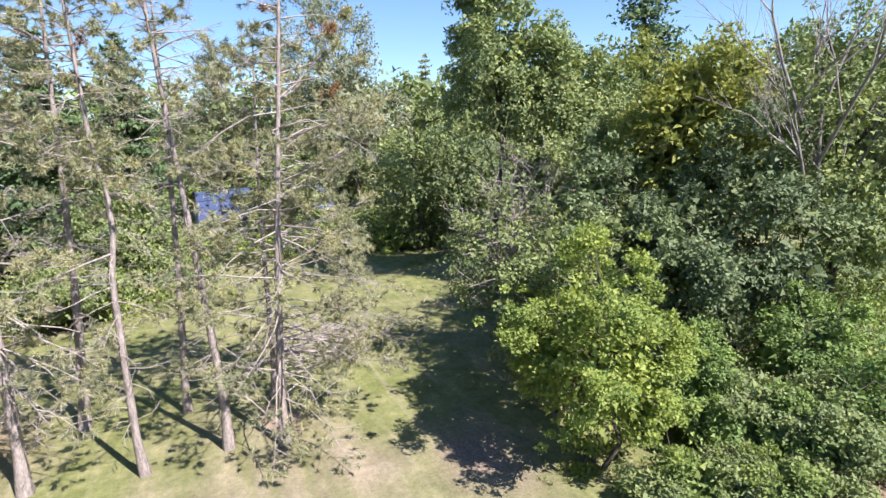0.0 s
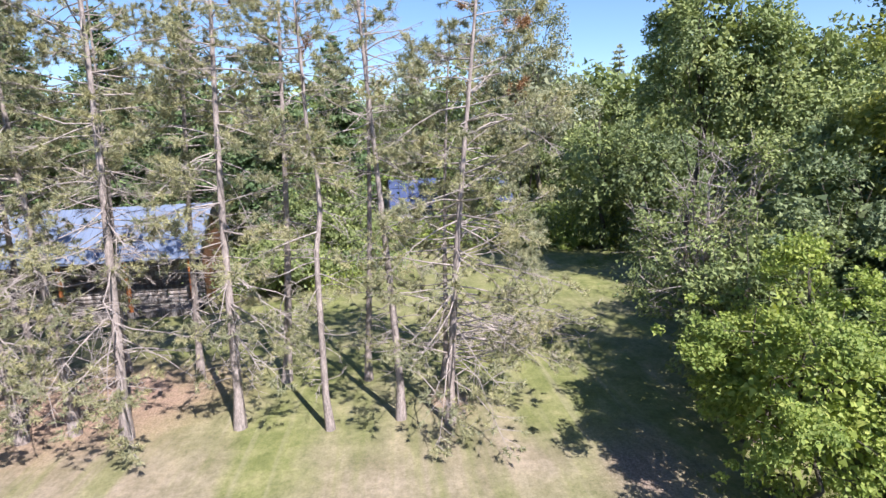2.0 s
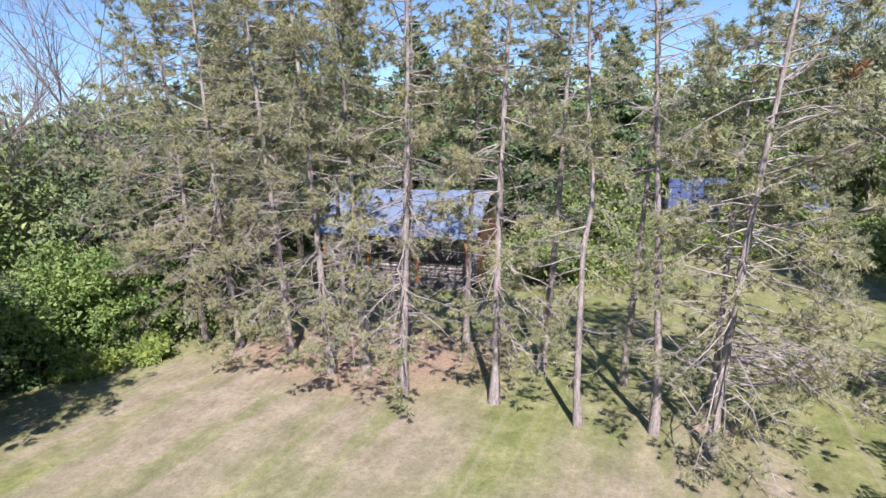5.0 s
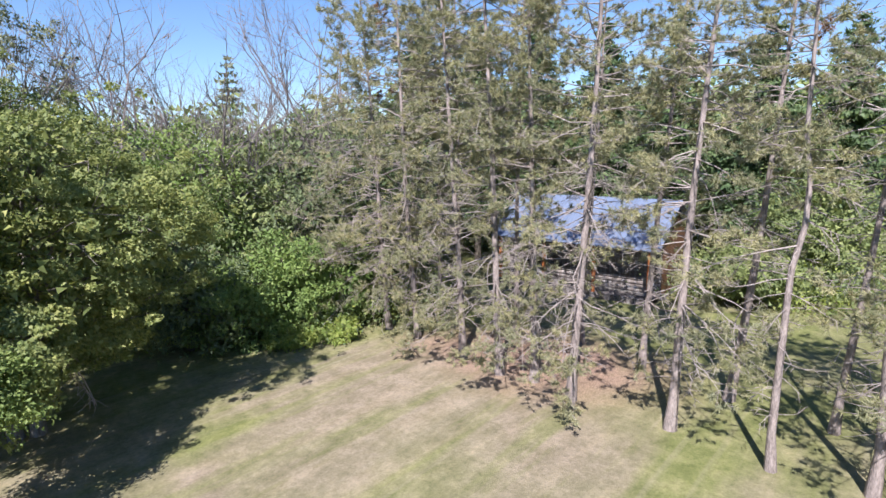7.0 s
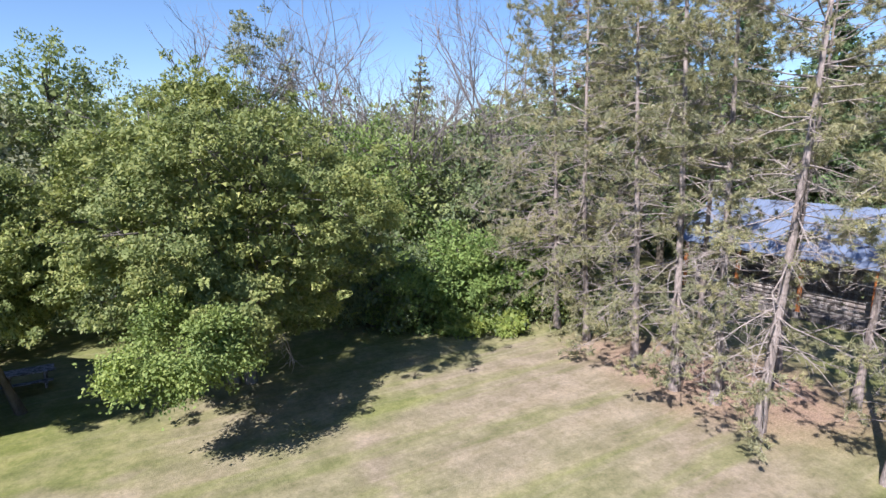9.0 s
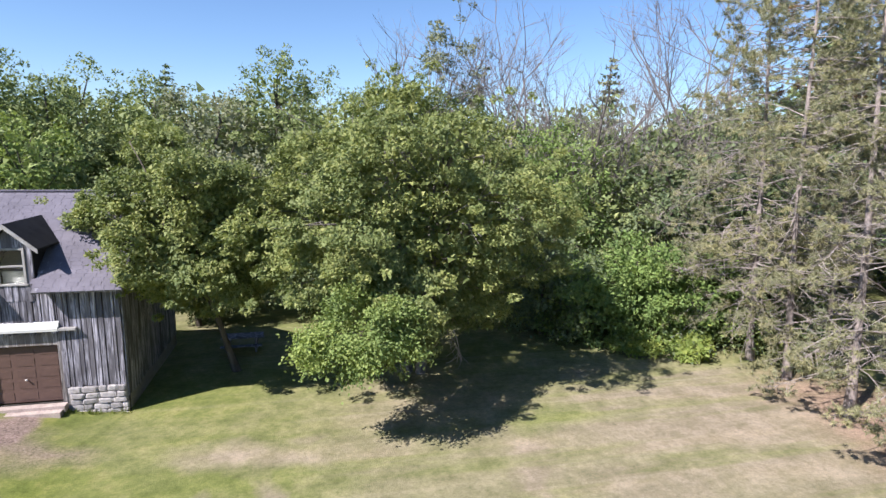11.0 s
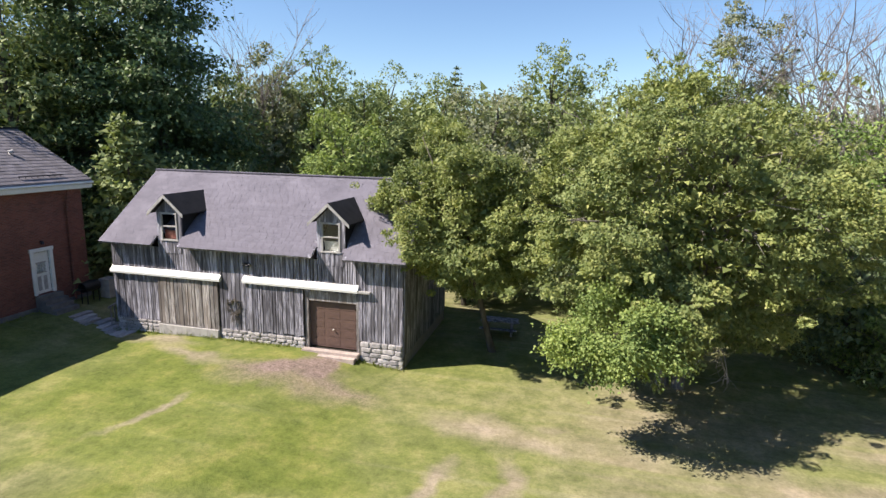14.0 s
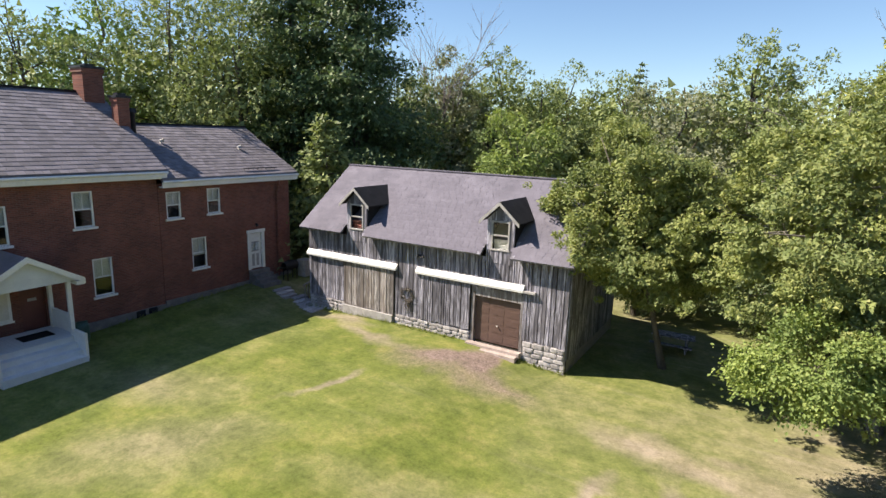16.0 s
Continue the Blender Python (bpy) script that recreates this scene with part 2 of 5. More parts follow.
def broadleaf(name, label, at, height, radius, low, mat, seed, clumps=120, per=120, leaf=0.16, spread=0.75, lump=0.4, hollow=0.45,
              stems=1, ry=None, trunk_r=None, bark=None, category="tree", group="", bare=0.0, limbs=0.4, lean=(0, 0), lobes=11, far=False, core=14):
    """A broad-leaved tree: trunk, limbs out to the clumps, and a crown of single leaves."""
    rng = np.random.default_rng(seed)
    top = thing(name, label, category, at, group)
    wood, crown = Bag(), Bag()
    pts = lobed_points(rng, clumps, height, low, radius, ry or radius, lobes, lump, hollow)
    pts[:, :2] += np.outer(pts[:, 2] / height, lean)
    r0 = trunk_r or max(0.06, height * 0.018)
    trunks = []
    for s in range(stems):
        a = rng.uniform(0, 6.28)
        off = np.array((math.cos(a), math.sin(a), 0)) * (0.28 * radius if stems > 1 else 0.15)
        h = height * rng.uniform(0.72, 0.9)
        k = np.linspace(0, 1, 7)
        line = np.outer(k, (off[0] + lean[0], off[1] + lean[1], h)) + off * 0.35
        line[1:-1, :2] += rng.normal(size=(5, 2)) * 0.02 * height
        line[0, 2] = -0.15
        rr = r0 * (1 - 0.85 * k) * (1.0 if stems == 1 else 0.7)
        rr[0] *= 1.35
        tube(wood, line, rr, 7)
        trunks.append(line)
    for p in pts:
        if rng.random() < limbs:
            line = trunks[rng.integers(len(trunks))]
            j = int(np.clip(np.searchsorted(line[:, 2], p[2] * rng.uniform(0.45, 0.8)), 1, 5))
            q = line[j]
            m = (q + p) / 2 + rng.normal(size=3) * 0.08 * radius + (0, 0, 0.1 * radius)
            tube(wood, [q, m, p], [r0 * 0.22, r0 * 0.13, 0.012], 4)
            for _ in range(2):
                e = p + rng.normal(size=3) * spread * 0.8
                tube(wood, [m * 0.3 + p * 0.7, (m * 0.15 + p * 0.35 + e * 0.5), e], [min(0.02, r0 * 0.1), 0.012, 0.006], 3)
    axis = np.array((0, 0, low + (height - low) * 0.4))
    extra = pts[rng.random(len(pts)) < 0.3]
    extra = axis + (extra - axis) * rng.uniform(1.04, 1.12 + 0.18 * lump, (len(extra), 1))
    extra = extra[(extra[:, 2] > low * 0.8 + 0.2) & (extra[:, 2] < height * 0.97)]
    sizes = np.concatenate([rng.choice((0.6, 1.0, 1.35), len(pts), p=(0.35, 0.4, 0.25)), np.full(len(extra), 0.5)])
    for p, big in zip(np.concatenate([pts, extra]), sizes):
        if rng.random() < bare:
            continue
        k = int(per * rng.uniform(0.55, 1.3) * big ** 1.6)
        sp = spread * rng.uniform(0.8, 1.2) * big
        c = rng.normal(size=(k, 3))
        c /= np.linalg.norm(c, axis=1)[:, None]
        c *= sp * rng.uniform(0.25, 1.0, (k, 1)) ** 0.5
        c[:, 2] *= 0.62
        c[:, 2] -= 0.25 * (c[:, 0] ** 2 + c[:, 1] ** 2) / sp
        o = p - axis
        o = o / (np.linalg.norm(o) + 1e-6)
        leaves(crown, rng, p + c, leaf, np.tile(o * 0.7, (k, 1)), far=far)
    if core:
        k = int(core * len(pts))
        d = rng.normal(size=(k, 3))
        d *= (rng.uniform(0.1, 0.78, k) ** 0.5 / np.linalg.norm(d, axis=1))[:, None]
        mid = low + (height - low) * 0.46
        c = d * (radius * 0.8, (ry or radius) * 0.8, (height - low) * 0.4) + (0, 0, mid)
        c[:, :2] += np.outer(c[:, 2] / height, lean)
        leaves(crown, rng, c, leaf * 2.0, d, far=True)
    part("trunk", wood, bark or BARK, top, smooth=True)
    part("crown", crown, mat, top)
    return top


def conifer(name, label, at, height, radius, mat, seed, low=0.08, layers=26, dense=1.0, group="", droop=0.25, leaf=0.32):
    """A far spruce or white pine: whorls of flat boughs set with short sprays."""
    rng = np.random.default_rng(seed)
    top = thing(name, label, "tree", at, group)
    wood, crown = Bag(), Bag()
    tube(wood, [(0, 0, -0.1), (0.05, 0.02, height * 0.5), (0, 0, height)], [height * 0.016, height * 0.01, 0.02], 6)
    for i in range(layers):
        k = i / (layers - 1)
        z = height * (low + (1 - low) * k)
        for j in range(int(rng.integers(4, 7))):
            a = rng.uniform(0, 6.28)
            L = radius * (1 - k) ** 0.75 * rng.uniform(0.55, 1.15) + 0.25
            e = np.array((math.cos(a) * L, math.sin(a) * L, -droop * L + 0.12 * L * k * 3))
            tube(wood, [(0, 0, z), e * 0.5 + (0, 0, z + 0.08 * L), e + (0, 0, z)], [0.05, 0.03, 0.01], 3)
            n = max(6, int(26 * L * dense))
            s = rng.uniform(0.15, 1, n)
            c = np.outer(s, e) + (0, 0, z) + rng.normal(size=(n, 3)) * (0.18 * L + 0.1) * (1, 1, 0.35)
            leaves(crown, rng, c, leaf, np.tile(e / L * 0.8, (n, 1)), 0.15, far=True)
    part("trunk", wood, BARK, top, smooth=True)
    part("crown", crown, mat, top)
    return top


def tufts(bag, rng, tips, ways, length=0.185, count=24, width=0.0115):
    """Brushes of long needles round the ends of the shoots."""
    n = len(tips)
    c, w = np.repeat(tips, count, 0), np.repeat(ways, count, 0)
    d = rng.normal(size=(n * count, 3)) * 0.8 + w * 0.7
    d /= np.linalg.norm(d, axis=1)[:, None] + 1e-9
    s = np.cross(d, rng.normal(size=(n * count, 3)))
    s /= np.linalg.norm(s, axis=1)[:, None] + 1e-9
    c = c - w * rng.uniform(0, 0.16, (n * count, 1))
    L = length * rng.uniform(0.7, 1.25, (n * count, 1))
    bag.add(np.stack([c - s * width, c + s * width, c + d * L], 1), np.arange(3 * n * count).reshape(-1, 3))


def pine(at, height, seed, live=0.3, reach=2.6, dense=1.0, low_boughs=10, lean=(0, -0.05), r0=0.16, rust=0.0, kink=0.0, side=None):
    """A red pine: leaning trunk, crooked boughs bare inside and tufted at the ends, long low ones on the sunny side."""
    rng = np.random.default_rng(seed)
    top = thing("pine_tree", "tall pine with bare grey lower branches and ragged olive needles", "tree", at, "row of pines")
    wood, twigs, green, brown = Bag(), Bag(), Bag(), Bag()
    k = np.linspace(0, 1, 14)
    sway = np.stack([np.sin(k * 5 + rng.uniform(0, 6)), np.sin(k * 4 + rng.uniform(0, 6))], 1) * 0.09 * (k[:, None] > 0)
    sway -= sway[0]
    line = np.stack([lean[0] * k * height + sway[:, 0], lean[1] * k * height + sway[:, 1], k * height], 1)
    if kink:
        line[:, 1] += kink * np.exp(-((k - 0.5) / 0.06) ** 2)
    line[0, 2] = -0.1
    rr = 0.88 * r0 * (1 - 0.8 * k)
    rr[0] *= 1.5
    tube(wood, line, rr, 8)

    def along(z):
        return np.array([np.interp(z, line[:, 2], line[:, i]) for i in range(3)])

    def bough(z, a, L, rise, leafy, droop=0.0, bare_to=0.4, rusty=False):
        """One crooked bough with side shoots, each ending in a few brushes of needles where it is alive."""
        b = along(z)
        way = np.array((math.cos(a), math.sin(a), rise))
        pts = [b]
        for i in range(4):
            way = way + rng.normal(size=3) * 0.17 + (0, 0, -droop / 4 if i < 3 else 0.12)
            pts.append(pts[-1] + way / np.linalg.norm(way) * L / 4)
        pts = np.array(pts)
        pts[:, 2] = np.maximum(pts[:, 2], 0.35)
        tube(twigs, pts, np.linspace(0.011 + 0.0055 * L, 0.004, 5), 4)
        flat = np.array((-math.sin(a), math.cos(a), 0.0))
        tips, ways = [pts[-1]], [way / np.linalg.norm(way)]
        for q in range(max(3, int(L * (4.3 if z > 6 else 3.2)))):
            s = rng.uniform(bare_to if leafy else 0.25, 1.0) * 4
            i = min(3, int(s))
            p = pts[i] + (pts[i + 1] - pts[i]) * (s - i)
            w2 = flat * rng.choice((-1, 1)) * rng.uniform(0.4, 1) + (pts[i + 1] - pts[i]) / L * 4 * rng.uniform(0.3, 0.9) + np.array((0, 0, rng.normal() * 0.4 + (0.2 if leafy else -0.25)))
            w2 /= np.linalg.norm(w2)
            l2 = (0.25 + 0.34 * L * (1.15 - s / 4)) * rng.uniform(0.5, 1.2)
            m = p + w2 * l2 * 0.5
            t = p + w2 * l2
            tube(twigs, [p, t], [0.01, 0.003], 3)
            tips.append(t)
            ways.append(w2)
            for _ in range(int(rng.integers(0, 3))):
                w3 = w2 + rng.normal(size=3) * 0.6
                w3 /= np.linalg.norm(w3)
                e = m + w3 * l2 * rng.uniform(0.25, 0.5)
                tube(twigs, [m, e], [0.006, 0.003], 3)
                tips.append(e)
                ways.append(w3)
        if leafy:
            tufts(brown if rusty else green, rng, np.array(tips), np.array(ways))

    z = 1.5 + rng.uniform(0, 0.5)
    while z < height - 0.25:
        f = z / height
        alive = f > live * rng.uniform(0.75, 1.2)
        for j in range(int(rng.integers(3, 5)) if alive else int(rng.integers(1, 4))):
            a = rng.uniform(0, 6.28)
            shape = math.sin(min(1.0, (1 - f) / 0.38) * math.pi / 2) ** 0.7
            if alive:
                leafy = rng.random() < min(0.97, dense * 1.05 + (0.45 if f > 0.5 and dense > 0.4 else 0.08))
                bough(z, a, reach * shape * rng.uniform(0.45, 1.1) + 0.25, 0.75 * (f - 0.5) + rng.normal() * 0.2, leafy, 0.15, 0.5, f > 0.6 and rng.random() < rust)
            else:
                bough(z, a, reach * rng.uniform(0.2, 0.7) + 0.2, -0.1 + rng.normal() * 0.25, False, 0.5)
        z += rng.uniform(0.28, 0.5)
    for _ in range(low_boughs):
        zz = rng.uniform(1.9, 7.0)
        bough(zz, math.pi + rng.normal() * 0.95, rng.uniform(1.7, 3.9), -0.1 + rng.normal() * 0.14, rng.random() < 0.85, 0.35, 0.62)
    if side:
        towards, count, z0, z1, far_out = side
        for _ in range(count):
            zz = rng.uniform(z0, z1)
            bough(zz, towards + rng.normal() * 0.45, far_out * rng.uniform(0.55, 1.0) * (1 - 0.5 * max(0.0, zz / height - 0.45)), rng.normal() * 0.12, rng.random() < 0.75, 0.25, 0.4)
    part("trunk", wood, PINE_BARK, top, smooth=True)
    part("branchwork", twigs, TWIG, top)
    if green.v:
        part("needles", green, NEEDLE, top)
    if brown.v:
        part("rusty_needles", brown, NEEDLE_RUST, top, "rust-brown dying needles")
    return top


def dead_tree(at, height, seed, spread=0.35, group="", label="leafless grey dead tree with forking twigs", r0=None, lean=(0, 0)):
    """A bare tree: limbs that fork four times."""
    rng = np.random.default_rng(seed)
    top = thing("dead_tree", label, "tree", at, group)
    wood, bags = Bag(), []

    def limb(p, way, length, r, depth, wood):
        pts = [p]
        for _ in range(3):
            way = way + rng.normal(size=3) * 0.14 + (0, 0, 0.05)
            way /= np.linalg.norm(way)
            pts.append(pts[-1] + way * length / 3)
        tube(wood, pts, np.linspace(r, r * 0.55, 4), 5 if depth < 2 else 3)
        if depth < 4:
            for _ in range(4 if depth else 6):
                s = rng.integers(1, 4)
                w = way + rng.normal(size=3) * spread * 1.8
                w[2] = abs(w[2]) * 0.8 + 0.25
                bag = wood if depth else Bag()
                if not depth:
                    bags.append(bag)
                limb(pts[s], w / np.linalg.norm(w), length * rng.uniform(0.45, 0.75), r * 0.5, depth + 1, bag)

    limb(np.array((0, 0, -0.1)), np.array((lean[0], lean[1], 1.0)), height * 0.48, r0 or height * 0.0085, 0, wood)
    part("trunk", wood, DEAD_WOOD, top, smooth=True)
    for bag in bags:
        part("limb", bag, DEAD_WOOD, top, smooth=True)
    return top


# ---- ground ----
def smooth(a, b, v):
    k = np.clip((np.asarray(v, float) - a) / (b - a), 0, 1)
    return k * k * (3 - 2 * k)


def ground_z(x, y):
    z = 0.47 * smooth(0.3, -4.5, x) * smooth(-24, -3, y) - 0.17 * smooth(-9, -14, x) * smooth(-16.5, -14.5, x) * smooth(-6, -1, y)
    z = z + 0.35 * smooth(-14.5, -18.5, x) * smooth(-12, 1, y)
    return z


def spot(nodes, links, xyz, cx, cy, rx, ry, turn=0.0, edge=0.5):
    """1 inside a soft-edged ellipse on the ground, 0 outside."""
    mp, g, r = nodes.new("ShaderNodeMapping"), nodes.new("ShaderNodeVectorMath"), nodes.new("ShaderNodeMapRange")
    mp.vector_type = "TEXTURE"
    mp.inputs["Location"].default_value = (cx, cy, 0)
    mp.inputs["Rotation"].default_value = (0, 0, radians(turn))
    mp.inputs["Scale"].default_value = (rx, ry, 1000)
    links.new(xyz, mp.inputs[0])
    g.operation = "LENGTH"
    links.new(mp.outputs[0], g.inputs[0])
    r.inputs[1].default_value, r.inputs[2].default_value = 1 + edge, 1 - edge
    links.new(g.outputs["Value"], r.inputs[0])
    return r.outputs[0]


def lawn_material():
    m, n, l, b = material("lawn", 0.95)
    tc = n.new("ShaderNodeTexCoord")
    warp, add = n.new("ShaderNodeTexNoise"), n.new("ShaderNodeVectorMath")
    warp.inputs["Scale"].default_value, warp.inputs["Detail"].default_value = 0.5, 6
    l.new(tc.outputs["Object"], warp.inputs[0])
    add.operation = "MULTIPLY_ADD"
    l.new(warp.outputs["Color"], add.inputs[0])
    add.inputs[1].default_value = (2.6, 2.6, 0)
    l.new(tc.outputs["Object"], add.inputs[2])
    xyz = add.outputs[0]
    off = 1.3
    big, mid, fine = noise_tex(n, l, 0.16, 5), noise_tex(n, l, 0.9, 6, rough=0.7), noise_tex(n, l, 14, 6, rough=0.75)
    green = ramp(n, l, mid, [(0.3, (0.122, 0.145, 0.048)), (0.5, (0.19, 0.212, 0.082)), (0.7, (0.29, 0.285, 0.14))])
    dry = ramp(n, l, mid, [(0.3, (0.20, 0.177, 0.118)), (0.5, (0.285, 0.243, 0.185)), (0.72, (0.385, 0.325, 0.265))])
    c = mixed(n, l, ramp(n, l, big, [(0.42, (0.0,) * 3), (0.62, (0.55,) * 3)]), green, dry)
    for cx, cy, rx, ry, turn, edge, k in DRY_SPOTS:
        mul = n.new("ShaderNodeMath")
        mul.operation = "MULTIPLY"
        l.new(spot(n, l, xyz, cx + off, cy + off, rx, ry, turn, edge), mul.inputs[0])
        mul.inputs[1].default_value = k
        c = mixed(n, l, mul.outputs[0], c, dry)
    for cx, cy, rx, ry, turn, edge, k in GREEN_SPOTS:
        mul = n.new("ShaderNodeMath")
        mul.operation = "MULTIPLY"
        l.new(spot(n, l, xyz, cx + off, cy + off, rx, ry, turn, edge), mul.inputs[0])
        mul.inputs[1].default_value = k
        c = mixed(n, l, mul.outputs[0], c, green)
    rows = noise_tex(n, l, 1.0, 4, (0.07, 0.75, 1), rough=0.6)
    c = mixed(n, l, ramp(n, l, rows, [(0.5, (0.0,) * 3), (0.62, (0.62,) * 3)]), c, green)
    wheel = noise_tex(n, l, 1.0, 3, (0.05, 2.0, 1), rough=0.5)
    c = mixed(n, l, ramp(n, l, wheel, [(0.58, (0.0,) * 3), (0.7, (0.35,) * 3)]), c, (0.35, 0.315, 0.235))
    lush = ramp(n, l, mid, [(0.3, (0.085, 0.12, 0.022)), (0.5, (0.145, 0.178, 0.036)), (0.7, (0.235, 0.235, 0.07))])
    mul = n.new("ShaderNodeMath")
    mul.operation = "MULTIPLY"
    l.new(spot(n, l, xyz, -9 + off, -8 + off, 14, 15, 0, 0.35), mul.inputs[0])
    l.new(ramp(n, l, big, [(0.4, (0.9,) * 3), (0.68, (0.45,) * 3)]), mul.inputs[1])
    c = mixed(n, l, mul.outputs[0], c, lush)
    for cx, cy, rx, ry, turn, edge, k in PALE_SPOTS:
        mul = n.new("ShaderNodeMath")
        mul.operation = "MULTIPLY"
        l.new(spot(n, l, xyz, cx + off, cy + off, rx, ry, turn, edge), mul.inputs[0])
        mul.inputs[1].default_value = k
        c = mixed(n, l, mul.outputs[0], c, dry)
    litter = ramp(n, l, fine, [(0.35, (0.24, 0.155, 0.12)), (0.65, (0.46, 0.33, 0.27))])
    dirt = ramp(n, l, fine, [(0.35, (0.145, 0.102, 0.092)), (0.65, (0.34, 0.265, 0.242))])
    for colour, spots in ((litter, LITTER_SPOTS), (dirt, DIRT_SPOTS)):
        for cx, cy, rx, ry, turn, edge, k in spots:
            brk = n.new("ShaderNodeMath")
            brk.operation = "MULTIPLY"
            l.new(spot(n, l, xyz, cx + off, cy + off, rx, ry, turn, edge), brk.inputs[0])
            l.new(ramp(n, l, mid, [(0.25, (0.7 * k,) * 3), (0.55, (k,) * 3)]), brk.inputs[1])
            c = mixed(n, l, brk.outputs[0], c, colour)
    streak = noise_tex(n, l, 1.0, 5, (0.16, 1.1, 1), rough=0.65)
    c = mixed(n, l, 0.7, c, ramp(n, l, streak, [(0.3, (0.66, 0.66, 0.64)), (0.5, (0.86, 0.84, 0.85)), (0.72, (1.06, 1.0, 1.0))]), "MULTIPLY")
    speck = noise_tex(n, l, 4.5, 8, rough=0.8)
    c = mixed(n, l, 0.8, c, ramp(n, l, speck, [(0.32, (0.6, 0.63, 0.56)), (0.5, (1.0, 1.0, 1.0)), (0.68, (1.3, 1.27, 1.25))]), "MULTIPLY")
    c = mixed(n, l, 0.5, c, ramp(n, l, fine, [(0.25, (0.55, 0.55, 0.5)), (0.75, (1.4, 1.38, 1.35))]), "MULTIPLY")
    l.new(c, b.inputs["Base Color"])
    bumped(n, l, b, fine, 0.5, 0.05)
    return m


DRY_SPOTS = [(20, -14, 4.5, 13, 0, 0.5, 0.5), (18, -6, 9, 5.5, -20, 0.5, 0.62), (22, -4, 4.5, 3.5, 0, 0.5, 0.85), (21.2, -11.5, 2.6, 3.2, 0, 0.5, 0.85), (20.5, -20.5, 1.2, 3, 0, 0.4, 0.5), (21.5, -23.6, 1.4, 1.5, 0, 0.5, 0.85),
             (13.0, -5.6, 0.8, 1.0, 10, 0.6, 1.0), (12.6, -7.2, 0.35, 1.6, 0, 0.6, 0.9), (6.4, -2.8, 0.5, 0.3, 0, 0.5, 0.9), (7.7, -4.7, 1.4, 0.5, 0, 0.7, 0.7),
             (26, -15.5, 2.0, 1.5, 0, 0.5, 0.5)]
PALE_SPOTS = [(3.9, -3.6, 1.5, 0.6, 0, 0.7, 0.9), (5.8, -4.1, 1.3, 0.6, 8, 0.7, 0.8), (5.2, -7.0, 0.3, 1.4, 0, 0.6, 0.9), (3.0, -7.2, 0.3, 1.3, -20, 0.6, 0.9), (-11.0, -0.9, 1.6, 0.35, 0, 0.7, 0.8), (-8.3, -1.9, 1.8, 0.35, -10, 0.7, 0.8), (-6.7, -6.5, 0.25, 1.2, -20, 0.6, 0.8), (-11.5, -10, 2.2, 1.2, 20, 0.7, 0.45), (-8, -12.5, 2.6, 1.2, 50, 0.7, 0.45), (-1, -10, 2.5, 0.8, 20, 0.8, 0.3)]
GREEN_SPOTS = [(23.4, -16.4, 3.6, 1.2, 0, 0.4, 0.9), (23.5, -25.7, 1.6, 1.4, 0, 0.5, 0.8), (14.8, -3.4, 1.6, 0.9, 0, 0.5, 0.9), (20, 3.8, 6, 1.5, 0, 0.5, 0.9), (31, -14, 4, 4, 0, 0.6, 0.7), (36, -26, 9, 6, 0, 0.5, 0.7),
               (14.5, -12, 5, 1.6, 25, 0.7, 0.6), (-6, -5, 10, 6, 0, 0.5, 0.4), (-8, -16, 13, 12, 0, 0.5, 0.4)]
LITTER_SPOTS = [(25.6, -9.3, 2.0, 3.4, 0, 0.6, 0.5), (28.0, -9, 3.0, 4.5, 0, 0.5, 1.0), (26.5, -4.5, 2.2, 3.0, 0, 0.5, 0.7), (25.5, -22.3, 1.2, 0.8, 0, 0.5, 0.7), (13, -35.5, 4, 2, 0, 0.5, 0.9)]
DIRT_SPOTS = [(-4.6, -1.9, 1.3, 0.7, 20, 0.3, 1.0), (-3.2, -1.9, 0.5, 1.0, 0, 0.4, 1.0), (-3.2, -0.9, 0.45, 1.3, -10, 0.5, 1.0), (-4.4, -2.4, 1.9, 1.0, 15, 0.6, 1.0), (-1.8, -2.7, 1.4, 0.5, -10, 0.7, 0.75), (-2.9, -3.6, 1.0, 0.5, 0, 0.7, 0.6), (46, -41, 3.0, 1.2, 10, 0.4, 0.9), (20, -27.2, 2.0, 1.2, 0, 0.6, 0.85)]
LAWN = lawn_material()


def ground():
    edge = np.array([-3000, -1200, -500, -220, -120, -80])
    xs = np.concatenate([edge, np.arange(-60, 91, 1.0), -edge[::-1] + 40])
    ys = np.concatenate([edge, np.arange(-70, 71, 1.0), -edge[::-1]])
    X, Y = np.meshgrid(xs, ys, indexing="ij")
    Z = ground_z(X, Y)
    nx, ny = len(xs), len(ys)
    i, j = np.meshgrid(np.arange(nx - 1), np.arange(ny - 1), indexing="ij")
    q = np.stack([i * ny + j, (i + 1) * ny + j, (i + 1) * ny + j + 1, i * ny + j + 1], -1).reshape(-1, 4)
    ob = new("ground", Bag().add(np.stack([X, Y, Z], -1), q).mesh("ground", LAWN, True))
    tagged(ob, "mown lawn, part green and part sun-dried", "ground", kind="structure")


ground()


# ---- trees ----
CX, CY = 6.65, -20.58                   # the middle of the yard, from which the woods are laid out


def polar(az, d):
    x, y = CX + math.sin(radians(az)) * d, CY + math.cos(radians(az)) * d
    return (x, y, float(ground_z(x, y)))


